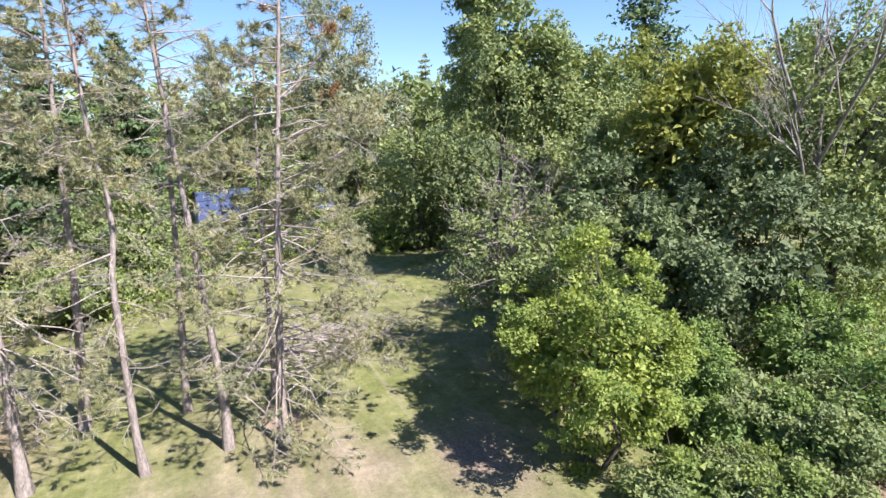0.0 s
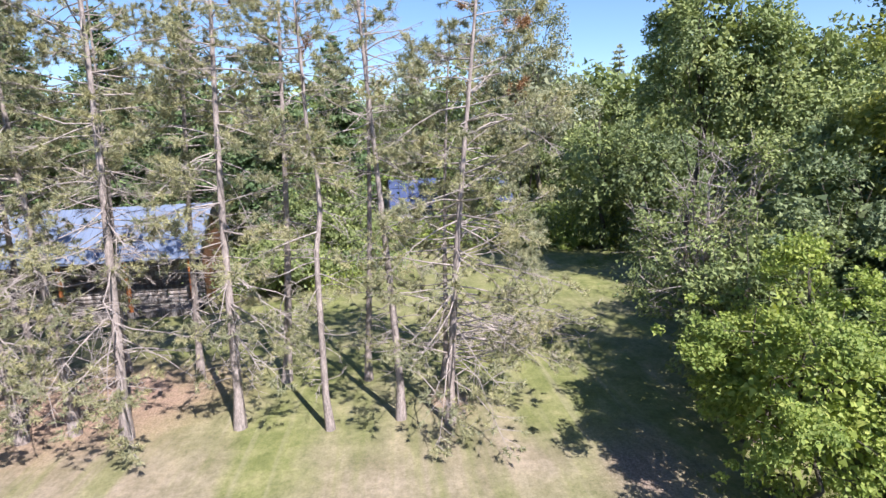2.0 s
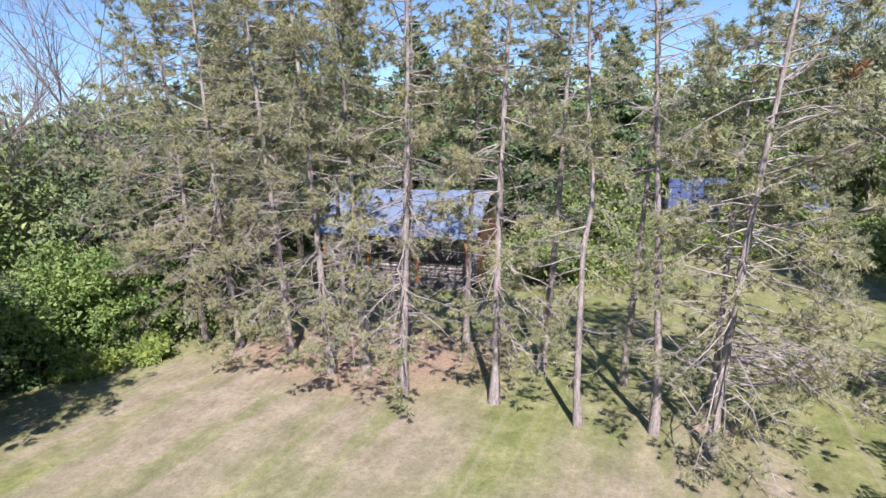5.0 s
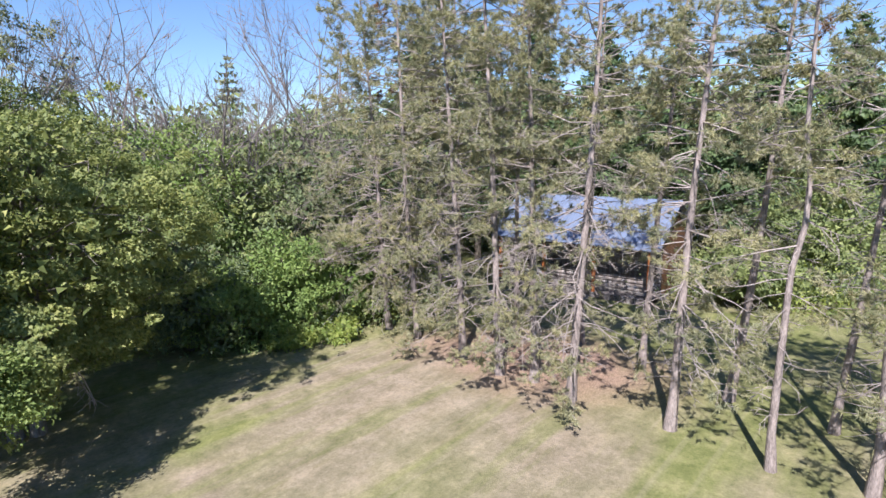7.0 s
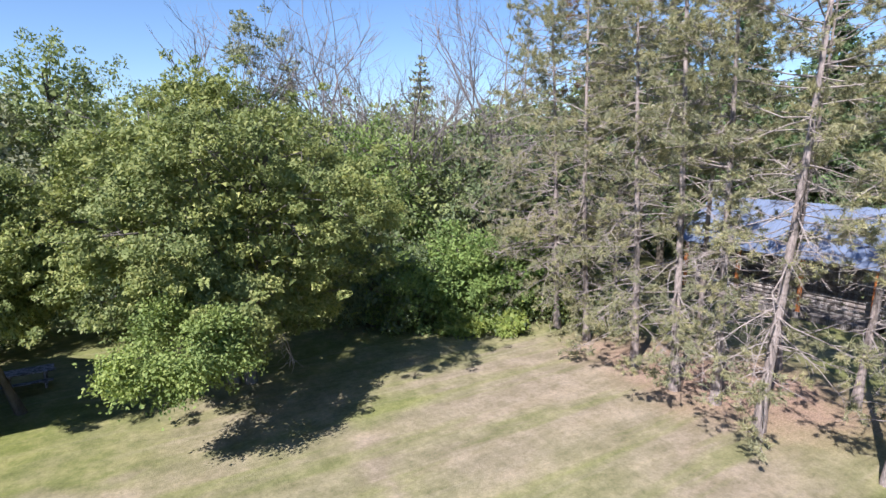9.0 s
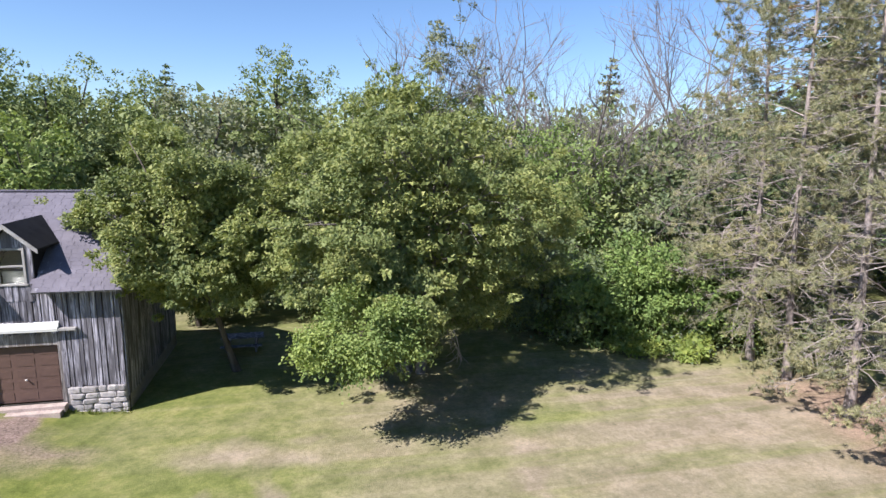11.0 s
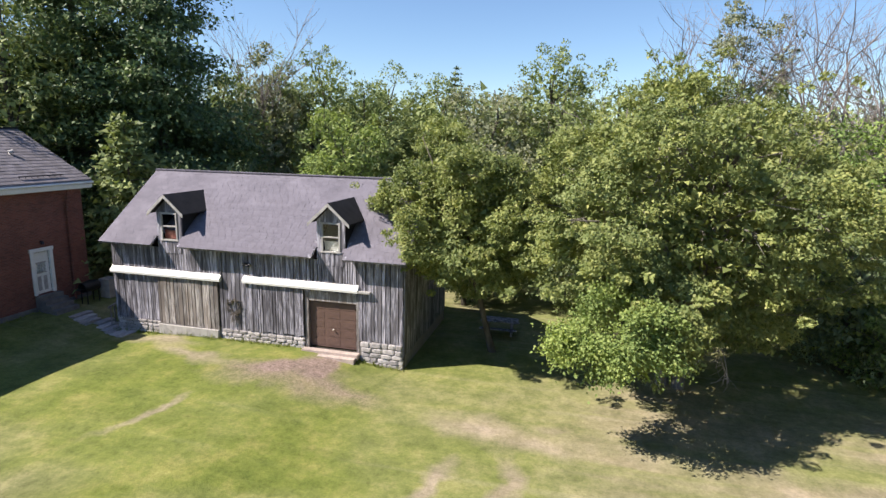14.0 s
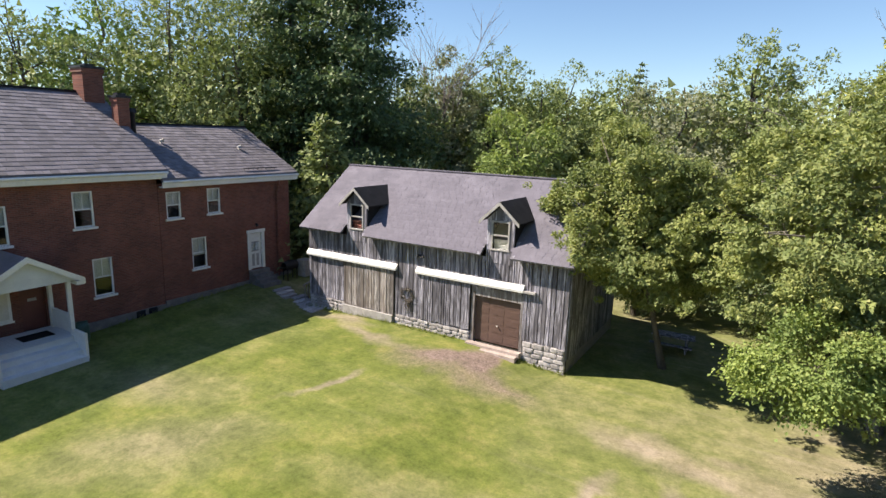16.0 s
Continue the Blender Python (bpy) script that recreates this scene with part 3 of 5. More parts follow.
# the row of pines: place, height, height share where needles begin, reach, fullness, lean to y, trunk radius
PINES = [
    (26.3, 0.2, 16.0, 0.14, 3.3, 0.6, 0.075, 0.17), (26.2, -2.0, 16.5, 0.28, 3.1, 0.52, 0.06, 0.17), (29.8, -0.4, 15.5, 0.3, 2.4, 0.5, 0.0, 0.15),
    (25.6, -5.4, 16.5, 0.34, 3.0, 0.48, 0.06, 0.18), (29.4, -5.8, 16.0, 0.4, 2.4, 0.45, -0.02, 0.16), (29.3, -2.2, 16.5, 0.35, 2.4, 0.5, 0.0, 0.16),
    (24.95, -7.9, 17.0, 0.34, 2.9, 0.48, 0.05, 0.19), (25.2, -9.45, 16.5, 0.36, 2.8, 0.45, 0.03, 0.18), (24.6, -11.4, 16.5, 0.32, 2.9, 0.45, -0.05, 0.2),
    (29.0, -12.4, 15.5, 0.4, 2.3, 0.45, -0.07, 0.17), (24.65, -15.05, 15.0, 0.3, 2.7, 0.42, -0.05, 0.19), (28.2, -16.0, 14.5, 0.45, 2.0, 0.42, -0.08, 0.19),
    (24.0, -18.15, 14.5, 0.6, 1.9, 0.4, 0.0, 0.14), (27.7, -19.3, 14.0, 0.62, 1.9, 0.22, -0.06, 0.15), (24.3, -20.5, 15.0, 0.58, 2.0, 0.25, 0.03, 0.16),
    (27.4, -22.3, 12.0, 0.35, 2.0, 0.55, -0.06, 0.13), (23.7, -22.15, 13.4, 0.14, 3.4, 0.85, -0.09, 0.17), (30.5, -8.9, 15.5, 0.4, 2.2, 0.45, -0.04, 0.15),
]
SIDES = {0: (2.39, 34, 1.6, 12.5, 5.6), 16: (-1.66, 16, 1.5, 6.5, 4.8)}   # the two ends of the row reach out into the open
LOW_BOUGHS = (11, 15, 6, 18, 9, 8, 19, 18, 18, 7, 10, 2, 2, 1, 2, 2, 14, 9)
for i, (x, y, h, live, reach, dense, ly, r) in enumerate(PINES):
    pine((x, y, 0), h + (2.0 if i < 11 else 1.2), 300 + i, live, reach, dense, LOW_BOUGHS[i], (0.0, ly), r, rust=0.16 if i == 16 else 0.01, kink=-0.3 if i == 12 else 0.0, side=SIDES.get(i))

# the maple beside the barn, its low limb, and the smaller tree against the gable
maple = broadleaf("maple_tree", "broad maple with yellowish seed clusters and a low forward bough", (10.4, 1.1, 0), 13.0, 6.8, 1.5, LEAF_MAPLE, 11, 860, 240, 0.112, 0.5, 0.9, 0.5, 2, trunk_r=0.3, limbs=0.16, lobes=36, far=True, core=8, bark=TREE_GREY)


def low_bough(tree, tip, rx, ry, half, seed):
    """A long bough that reaches far out of the crown and carries its own mass of leaves, tip in the tree's own space."""
    rng = np.random.default_rng(seed)
    tip = np.array(tip)
    wood, green = Bag(), Bag()
    start = np.array((-0.3, -0.4, 3.6))
    tube(wood, [start, start * 0.6 + tip * 0.4 + (0, 0, 0.7), start * 0.2 + tip * 0.8 + (0, 0, 0.3), tip], [0.11, 0.085, 0.05, 0.02], 6)
    pts = lobed_points(rng, 150, half * 2, 0.0, rx, ry, 14, 1.0) + tip - (0, 0, half)
    for p in pts[::3]:
        q = start * 0.15 + tip * 0.85 + rng.normal(size=3) * 0.2
        tube(wood, [q, (p + q) / 2 + rng.normal(size=3) * 0.15, p], [0.022, 0.014, 0.006], 3)
    for p in pts:
        o = p - tip
        o /= np.linalg.norm(o) + 1e-6
        k = int(rng.uniform(60, 200))
        c = rng.normal(size=(k, 3)) * (0.22, 0.22, 0.13)
        c[:, 2] -= 0.5 * (c[:, 0] ** 2 + c[:, 1] ** 2)
        leaves(green, rng, p + o * rng.uniform(0, 0.35) + c, 0.1, np.tile(o * 0.7, (k, 1)))
    limb = part("low_bough", wood, BARK, tree, "long low bough", True)
    part("bough_leaves", green, LEAF_FRESH, limb, "bright green leaves")


low_bough(maple, (-2.45, -5.3, 3.85), 1.95, 1.5, 1.35, 12)
broadleaf("maple_tree", "younger maple leaning over the barn gable", (3.3, 3.2, 0), 10.3, 3.7, 2.6, LEAF_MAPLE, 13, 420, 220, 0.112, 0.48, 0.9, 0.4, 1, trunk_r=0.15, lean=(-1.6, -2.6), lobes=20, limbs=0.14, far=True, core=11)

# trees right of the lawn
broadleaf("young_tree", "bushy bright green young maple at the lawn's edge", polar(129.0, 14.6), 6.9, 2.35, 0.1, LEAF_BRIGHT, 21, 250, 150, 0.1, 0.34, 1.3, 0.4, 3, trunk_r=0.1, lobes=20, limbs=0.15, core=7)
broadleaf("tangled_tree", "half-bare tangled tree with grey twigs", polar(121.8, 21.5), 9.9, 3.3, 0.6, LEAF_MID, 22, 200, 100, 0.12, 0.45, 0.6, 0.35, 3, bare=0.5, limbs=1.0, bark=TWIG, lobes=16, far=True, core=3, trunk_r=0.07)
broadleaf("tangled_tree", "leafy tangled tree at the lawn's edge", polar(125.5, 17.8), 7.4, 2.4, 0.3, LEAF_MID, 222, 150, 110, 0.125, 0.45, 0.7, 0.35, 3, bare=0.2, limbs=0.5, bark=BARK, lobes=16, far=True, core=8, trunk_r=0.08)
broadleaf("dark_tree", "dark green broad-leaved tree", polar(143.5, 22), 10.2, 3.6, 1.5, LEAF_DARK, 23, 200, 150, 0.14, 0.55, 1.1, 0.4, 2, core=5, far=True, limbs=0.2, lobes=16, trunk_r=0.12)
broadleaf("dark_tree", "dense dark undergrowth tree", polar(137.0, 20.5), 8.6, 2.6, 0.5, LEAF_DARK, 24, 150, 150, 0.14, 0.5, 1.1, 0.3, 2, core=5, far=True, limbs=0.2, lobes=14, trunk_r=0.1)
broadleaf("dark_tree", "dense green tree behind the young maple", polar(130.5, 21.5), 9.6, 3.0, 0.5, LEAF_DARK, 241, 170, 150, 0.14, 0.5, 1.1, 0.3, 2, core=5, far=True, limbs=0.3, lobes=14, trunk_r=0.1)
broadleaf("yellow_green_tree", "yellow-green maple above darker trees", polar(138, 24.5), 13.4, 3.1, 4.3, LEAF_YELLOW, 25, 220, 120, 0.17, 0.65, 0.5, 0.4, far=True, limbs=0.15, lobes=16)
broadleaf("tall_tree", "tall dark tree with hanging foliage", polar(120.3, 34), 21.5, 3.2, 8.5, LEAF_MID, 26, 170, 120, 0.2, 0.75, 0.8, 0.4, far=True, limbs=0.2, lobes=13, core=8, trunk_r=0.2)
broadleaf("tall_tree", "tall dense dark green tree", polar(127, 35), 17.0, 3.8, 3.0, LEAF_MID, 27, 220, 120, 0.2, 0.8, 0.5, 0.4, far=True, limbs=0.1, lobes=18)
broadleaf("tall_tree", "tall dense dark green tree", polar(132, 28), 11.8, 3.5, 2.0, LEAF_MID, 271, 170, 120, 0.17, 0.7, 0.5, 0.4, far=True, limbs=0.1, lobes=16)
conifer("spruce_tree", "tall very dark spruce", polar(133.8, 44), 25.0, 4.2, NEEDLE_DARK, 28, 0.1, 34, 1.1)
dead_tree(polar(147.5, 24), 16.5, 31, 0.16)
broadleaf("edge_tree", "mixed green tree at the wood's edge", polar(150.5, 27), 14.5, 4.5, 2.0, LEAF_MID, 30, 220, 110, 0.17, 0.75, 0.5, 0.4, far=True, limbs=0.15, lobes=18)
for i, (az, d, h, r) in enumerate([(141, 16.5, 2.2, 1.5), (144.5, 17, 2.6, 1.7), (148, 16.5, 2.2, 1.6), (151.5, 16.5, 2.6, 1.8), (155, 18, 3.6, 2.2), (138.5, 18, 3.6, 1.6), (148.5, 20, 4.5, 2.0)]):
    broadleaf("shrub", "tangle of green shrubs and weeds", polar(az, d), h, r, 0.05, LEAF_MID if i in (1, 3) else LEAF_VIVID, 40 + i, 90, 110, 0.105, 0.38, 0.7, 0.2, 3, category="shrub", group="shrubs at the wood's edge", far=True, limbs=0.15, lobes=16)

for i, (az, d, h, r) in enumerate([(135.5, 13.4, 1.0, 0.9), (139, 13.9, 1.4, 1.1), (143, 14.2, 1.3, 1.2), (147, 14.4, 1.5, 1.3), (151, 14.6, 1.4, 1.3), (141, 12.6, 0.7, 0.8)]):
    broadleaf("shrub", "low weedy bush at the lawn's corner", polar(az, d), h, r, 0.03, LEAF_FRESH if i % 2 else LEAF_MID, 950 + i, 60, 80, 0.09, 0.28, 1.0, 0.2, 3, category="shrub", group="shrubs at the wood's edge", far=True, limbs=0.2, lobes=14, core=6)
for az, d, h, r in ((113.5, 50, 3.6, 2.2), (108.5, 47, 1.6, 2.4), (111, 47.5, 1.4, 2.2), (38, 27.8, 1.0, 1.2), (33, 27.2, 0.9, 1.3)):
    broadleaf("shrub", "low bright green bush at the lawn's far end", polar(az, d), h, r, 0.05, LEAF_BRIGHT, int(900 + az), 60, 70, 0.17, 0.4, 0.4, 0.2, 3, category="shrub", group="shrubs at the wood's edge", far=True)

# the woods behind: bearing, distance, height, crown radius, foot of the crown, leaves
WOODS = [
    (111.3, 46, 12.6, 5.6, 1.0, LEAF_MID), (105.5, 58, 18.5, 6.0, 5, LEAF_GREY), (117.5, 60, 19.5, 3.8, 6, LEAF_MID), (116, 45, 11, 4.5, 1.5, LEAF_DARK),
    (98, 52, 10, 4.5, 1.0, LEAF_MID), (93, 66, 18, 5.5, 3, LEAF_GREY), (87, 58, 14, 5.5, 2.5, LEAF_FRESH), (81, 50, 12.5, 5.0, 1.5, LEAF_MID), (75, 55, 14, 5.5, 2, LEAF_DARK),
    (84, 42, 8.0, 3.8, 0.6, LEAF_MID), (79, 36, 4.5, 3.2, 0.3, LEAF_MID), (69, 58, 16, 5.5, 3, LEAF_DARK), (62, 60, 15, 6, 3, LEAF_DARK), (55, 55, 15.5, 5.5, 2, LEAF_DARK), (49, 50, 15, 5.0, 2, LEAF_DARK),
    (35, 35, 13.5, 4.4, 1.0, LEAF_DARK), (28.5, 34, 12.8, 4.2, 0.6, LEAF_MID), (24, 33, 12.0, 4.0, 1.0, LEAF_VIVID), (41, 37, 13.5, 4.2, 1, LEAF_DARK), (33, 29, 6.0, 3.2, 0.2, LEAF_VIVID), (28.5, 28.5, 5.0, 3.0, 0.2, LEAF_VIVID),
    (38, 30, 5.0, 3.0, 0.2, LEAF_VIVID), (23.5, 28.5, 7.0, 3.2, 0.3, LEAF_DARK), (43, 32, 6, 3.2, 0.2, LEAF_DARK), (18, 36, 12, 4.5, 1, LEAF_DARK), (10, 42, 15.5, 5, 1, LEAF_DARK), (3, 44, 16, 5, 1, LEAF_MID),
    (-3.5, 48, 18.2, 4.2, 6, LEAF_MID), (-9, 46, 15.8, 4.8, 2, LEAF_GREY), (-14, 50, 15.5, 5, 2, LEAF_MID), (-19, 54, 16.0, 5, 2, LEAF_MID), (-24, 36, 11.2, 3.0, 2, LEAF_FRESH), (-22, 48, 14.5, 4.5, 2, LEAF_MID),
    (-26.5, 50, 17.5, 4.8, 3, LEAF_MID), (-31, 50, 16.5, 4.2, 3, LEAF_GREY), (-35, 46, 14.5, 4.0, 1, LEAF_MID), (-48, 48, 21, 5.5, 2, LEAF_MID), (-52, 42, 19, 5.5, 3, LEAF_MID), (-57, 46, 20.5, 6, 3, LEAF_MID),
    (-62.5, 48, 20.5, 6, 3, LEAF_VIVID), (-68, 46, 19, 6, 3, LEAF_MID), (-74, 50, 18, 6, 3, LEAF_VIVID), (-54.5, 54, 23, 6, 3, LEAF_DARK), (-44, 50, 20, 5, 3, LEAF_MID), (-7, 33, 8.5, 3.2, 0.5, LEAF_DARK), (-11.5, 31, 7, 2.6, 0.3, LEAF_DARK), (0, 32, 7.5, 3.2, 0.3, LEAF_DARK), (6.5, 33, 8, 3.5, 0.3, LEAF_DARK), (13, 32, 8, 3.5, 0.3, LEAF_DARK), (-33, 38, 8, 3.0, 0.5, LEAF_DARK),
]
for i, (az, d, h, r, low, mat) in enumerate(WOODS):
    n = int(60 + 8 * r)
    broadleaf("woodland_tree", "green broad-leaved tree in the woods", polar(az, d), h, r, low, mat, 500 + i, int(n * 1.2), 78, 0.0036 * d + 0.045, 0.15 * r + 0.2, 0.4, 0.4, group="woods behind the yard", limbs=0.12, lobes=16, far=True, core=12)
conifer("white_pine", "huge dark white pine behind the barn", polar(-40.5, 42), 27, 6.2, NEEDLE_DARK, 61, 0.12, 34, 3.2, leaf=0.27)
conifer("white_pine", "huge dark white pine behind the barn", polar(-46.5, 44), 27, 6.2, NEEDLE_DARK, 62, 0.15, 32, 3.2, leaf=0.27)
conifer("white_pine", "small pale green pine bough tree by the barn", polar(-43.5, 36), 9.5, 2.8, LEAF_MID, 63, 0.2, 18, 1.2)
broadleaf("airy_tree", "thin grey-green tree rising over the maple", polar(13.6, 37), 19.8, 2.9, 8, LEAF_GREY, 64, 90, 70, 0.17, 0.5, 0.6, 0.3, 2, limbs=0.5, far=True, core=0, trunk_r=0.1)
conifer("conifer", "distant pointed dark conifer", polar(-13, 66), 17.0, 3.4, LEAF_DARK, 65)
conifer("conifer", "distant pointed dark conifer", polar(113, 75), 19.5, 3.0, LEAF_GREY, 66)
conifer("conifer", "distant pointed dark conifer", polar(29, 50), 17.0, 2.6, LEAF_GREY, 67)
for i, (az, d, h) in enumerate([(47.5, 44, 19), (53, 47, 20), (59, 51, 20.5), (65.5, 49, 19.5), (72, 50, 20), (79, 47, 18.5), (85.5, 50, 18)]):
    conifer("conifer", "dark pine behind the pine row", polar(az, d), h, 3.7, NEEDLE_DARK, 680 + i, 0.25, 26, 2.4, "dark pines behind the row", leaf=0.3)
broadleaf("airy_tree", "tall airy grey-leaved tree against the sky", polar(103, 62), 27, 6.5, 11, LEAF_GREY, 69, 130, 85, 0.26, 1.0, 0.6, 0.3, 2, limbs=0.6, far=True, core=0, trunk_r=0.2)
for i, (az, d, h) in enumerate([(9, 38, 19.5), (20, 36, 18.5), (27.5, 38, 19.0), (32, 42, 20.5), (34.5, 39, 19.5), (37.5, 40, 21), (24, 42, 18), (17, 40, 17.5), (22, 38, 19.5), (29.5, 36, 18.5), (39, 38, 19), (-31.5, 49, 20.5), (41, 43, 20)]):
    dead_tree(polar(az, d), h, 700 + i, 0.3, "dead trees behind the maple")


def far_woods():
    """The far belt of woods all round, as one leafy mass."""
    rng = np.random.default_rng(9)
    bag = Bag()
    for az in np.arange(0, 360, 1.8):
        front = az < 165 or az > 278
        for ring in range(2 if front else 1):
            d = rng.uniform(62, 74) + 14 * ring
            x, y, _z = polar(az + rng.uniform(-1.2, 1.2), d)
            tall = 3.5 if 40 < az < 150 else 0.0
            h, r = rng.uniform(12.5, 16.5) + tall + 1.5 * ring, rng.uniform(4.0, 6.0)
            n, k = (46, 14) if front else (20, 10)
            p = clump_points(rng, n, h, 0.2, r, r, 0.3, 0.4)
            c = np.repeat(p, k, 0) + rng.normal(size=(n * k, 3)) * 0.85 * (1, 1, 0.7)
            leaves(bag, rng, c + (x, y, 0), 0.85 if front else 1.1, far=True)
    ob = new("far_woods", bag.mesh("far_woods", LEAF_MID))
    tagged(ob, "distant belt of mixed green woods", "woods", kind="stuff")


far_woods()


def undergrowth():
    """Low leafy growth under and before the trees of the wood's edge, as one mass."""
    rng = np.random.default_rng(19)
    for name, mat, share in (("undergrowth", LEAF_MID, 0), ("undergrowth", LEAF_DARK, 1), ("undergrowth", LEAF_BRIGHT, 2)):
        bag = Bag()
        for a0, a1, d0, d1, n, h in ((-80, -16, 44, 58, 150, 3.0), (-16, 16, 37, 55, 90, 3.0), (15, 22, 30, 42, 26, 3.0), (20, 47, 28, 40, 130, 3.0), (47, 73, 50, 60, 70, 3.0), (73, 90, 36, 46, 60, 2.6),
                                     (88, 103, 46, 56, 60, 3.0), (103, 119, 46, 58, 80, 2.8), (117, 130, 27, 42, 90, 3.0), (130, 160, 19.5, 36, 170, 2.8), (-31, -24, 40, 46, 20, 5.0)):
            for _ in range(n // 3):
                x, y, z = polar(rng.uniform(a0, a1), rng.uniform(d0, d1))
                hh = h * rng.uniform(0.3, 1.0)
                k = int(140 * hh)
                c = rng.normal(size=(k, 3)) * (1.1, 1.1, 0.0) + np.stack([np.zeros(k), np.zeros(k), rng.uniform(0.05, 1, k) ** 0.8 * hh], 1)
                leaves(bag, rng, c + (x, y, z), 0.0042 * math.hypot(x - CX, y - CY) + 0.04, far=True)
        tagged(new(name, bag.mesh(name, mat)), "tangled green undergrowth along the wood's edge", "undergrowth", kind="stuff")


undergrowth()


def edge_grass():
    """Unmown tufts along walls, under the trees and at the wood's edge."""
    rng = np.random.default_rng(33)
    bag = Bag()
    lines = [((-14.2, -0.15), (-4.6, -0.15), 150, 0.12), ((-1.9, -0.15), (0.1, -0.15), 40, 0.1), ((-18.3, -10), (-18.3, 2.8), 120, 0.15), ((18.5, 4.6), (28.5, 6.4), 260, 0.5), ((28, 6), (33, 3), 100, 0.7),
             ((13.0, -36.5), (19.0, -31.0), 240, 0.9), ((24, -34), (40, -42), 160, 0.8), ((16.5, -31), (19, -27.5), 60, 0.5), ((44, -34), (52, -42), 100, 0.9)]
    for (x0, y0), (x1, y1), n, wide in lines:
        k = rng.random(n)
        x, y = x0 + (x1 - x0) * k + rng.normal(size=n) * wide * 0.6, y0 + (y1 - y0) * k - np.abs(rng.normal(size=n)) * wide
        base = np.stack([x, y, ground_z(x, y)], 1)
        tufts(bag, rng, base, np.tile((0.0, 0.0, 1.6), (n, 1)), 0.22 + 0.25 * min(wide, 0.6), 14, 0.014)
    tagged(new("tall_grass", bag.mesh("tall_grass", GRASS)), "unmown grass tufts along walls and wood edge", "grass", kind="stuff")


edge_grass()


# ---- building materials ----
def weathered_wood(name, dark, light, stain, stretch=(14, 14, 0.7)):
    m, n, l, b = material(name, 0.9)
    grain, streak, blot = noise_tex(n, l, 3.0, 6, stretch, "Position"), noise_tex(n, l, 0.9, 5, (6, 6, 0.6), "Position"), noise_tex(n, l, 0.8, 5, (1, 1, 0.6), "Position")
    c = ramp(n, l, grain, [(0.4, dark), (0.5, tuple((a + b2) / 2 for a, b2 in zip(dark, light))), (0.6, light)])
    c = mixed(n, l, ramp(n, l, streak, [(0.46, (0, 0, 0)), (0.56, (0.85,) * 3)]), c, stain)
    c = mixed(n, l, 1.0, c, ramp(n, l, piece_random(n, l), [(0, (0.66, 0.66, 0.67)), (0.5, (0.95,) * 3), (1, (1.3, 1.29, 1.28))]), "MULTIPLY")
    c = mixed(n, l, 0.5, c, ramp(n, l, blot, [(0.3, (0.6,) * 3), (0.7, (1.3,) * 3)]), "MULTIPLY")
    l.new(c, b.inputs["Base Color"])
    bumped(n, l, b, grain, 0.6, 0.015)
    return m


def brick_material():
    m, n, l, b = material("brick", 0.9)
    tc, mp, t = n.new("ShaderNodeTexCoord"), n.new("ShaderNodeMapping"), n.new("ShaderNodeTexBrick")
    mp.inputs["Rotation"].default_value = (radians(90), 0, radians(90))
    mp.vector_type = "TEXTURE"
    l.new(tc.outputs["Object"], mp.inputs[0])
    l.new(mp.outputs[0], t.inputs[0])
    t.inputs["Color1"].default_value, t.inputs["Color2"].default_value = (0.20, 0.076, 0.058, 1), (0.12, 0.05, 0.043, 1)
    t.inputs["Mortar"].default_value = (0.19, 0.12, 0.10, 1)
    for key, value in (("Scale", 1.0), ("Mortar Size", 0.008), ("Brick Width", 0.22), ("Row Height", 0.073), ("Bias", -0.1)):
        t.inputs[key].default_value = value
    c = mixed(n, l, 0.6, t.outputs[0], ramp(n, l, noise_tex(n, l, 0.7, 6), [(0.3, (0.6, 0.6, 0.62)), (0.7, (1.35, 1.25, 1.2))]), "MULTIPLY")
    l.new(c, b.inputs["Base Color"])
    bumped(n, l, b, t.outputs["Fac"], -0.5, 0.01)
    return m


OLD_WOOD = weathered_wood("weathered_wood", (0.092, 0.089, 0.108), (0.455, 0.445, 0.53), (0.105, 0.10, 0.116))
DOOR_WOOD = weathered_wood("sliding_door_wood", (0.11, 0.10, 0.10), (0.46, 0.43, 0.43), (0.17, 0.145, 0.135))
STONE = surface("field_stone", (0.24, 0.225, 0.23), (0.52, 0.49, 0.50), 3, 0.9, 0, 25, 0.6, 0.02, pieces=0.3)
MORTAR = surface("mortar", (0.20, 0.19, 0.18), (0.33, 0.31, 0.30), 5, 0.95)
SHINGLE = surface("asphalt_shingle", (0.11, 0.104, 0.13), (0.187, 0.176, 0.216), 0.9, 0.9, 0, 60, 0.4, 0.006, pieces=0.07)
SLATE = surface("roof_slate", (0.105, 0.099, 0.117), (0.22, 0.203, 0.232), 1.1, 0.6, 0, 30, 0.4, 0.006, pieces=0.25)
FELT = surface("black_felt", (0.012, 0.012, 0.014), (0.03, 0.03, 0.034), 2, 0.85)
WHITE = surface("white_paint", (0.66, 0.66, 0.66), (0.82, 0.82, 0.81), 2, 0.55, 0, 40, 0.15, 0.004)
GREY_PAINT = surface("grey_painted_boards", (0.55, 0.58, 0.62), (0.70, 0.73, 0.76), 2, 0.6, 0, 40, 0.15, 0.004)
OLD_PAINT = surface("worn_grey_paint", (0.26, 0.25, 0.25), (0.48, 0.465, 0.46), 4, 0.8)
BROWN = surface("brown_door_paint", (0.085, 0.05, 0.042), (0.14, 0.085, 0.072), 1.5, 0.55, 0, 30, 0.15, 0.004)
RED_DOOR = surface("brick_red_door", (0.10, 0.03, 0.025), (0.16, 0.05, 0.04), 2, 0.5)
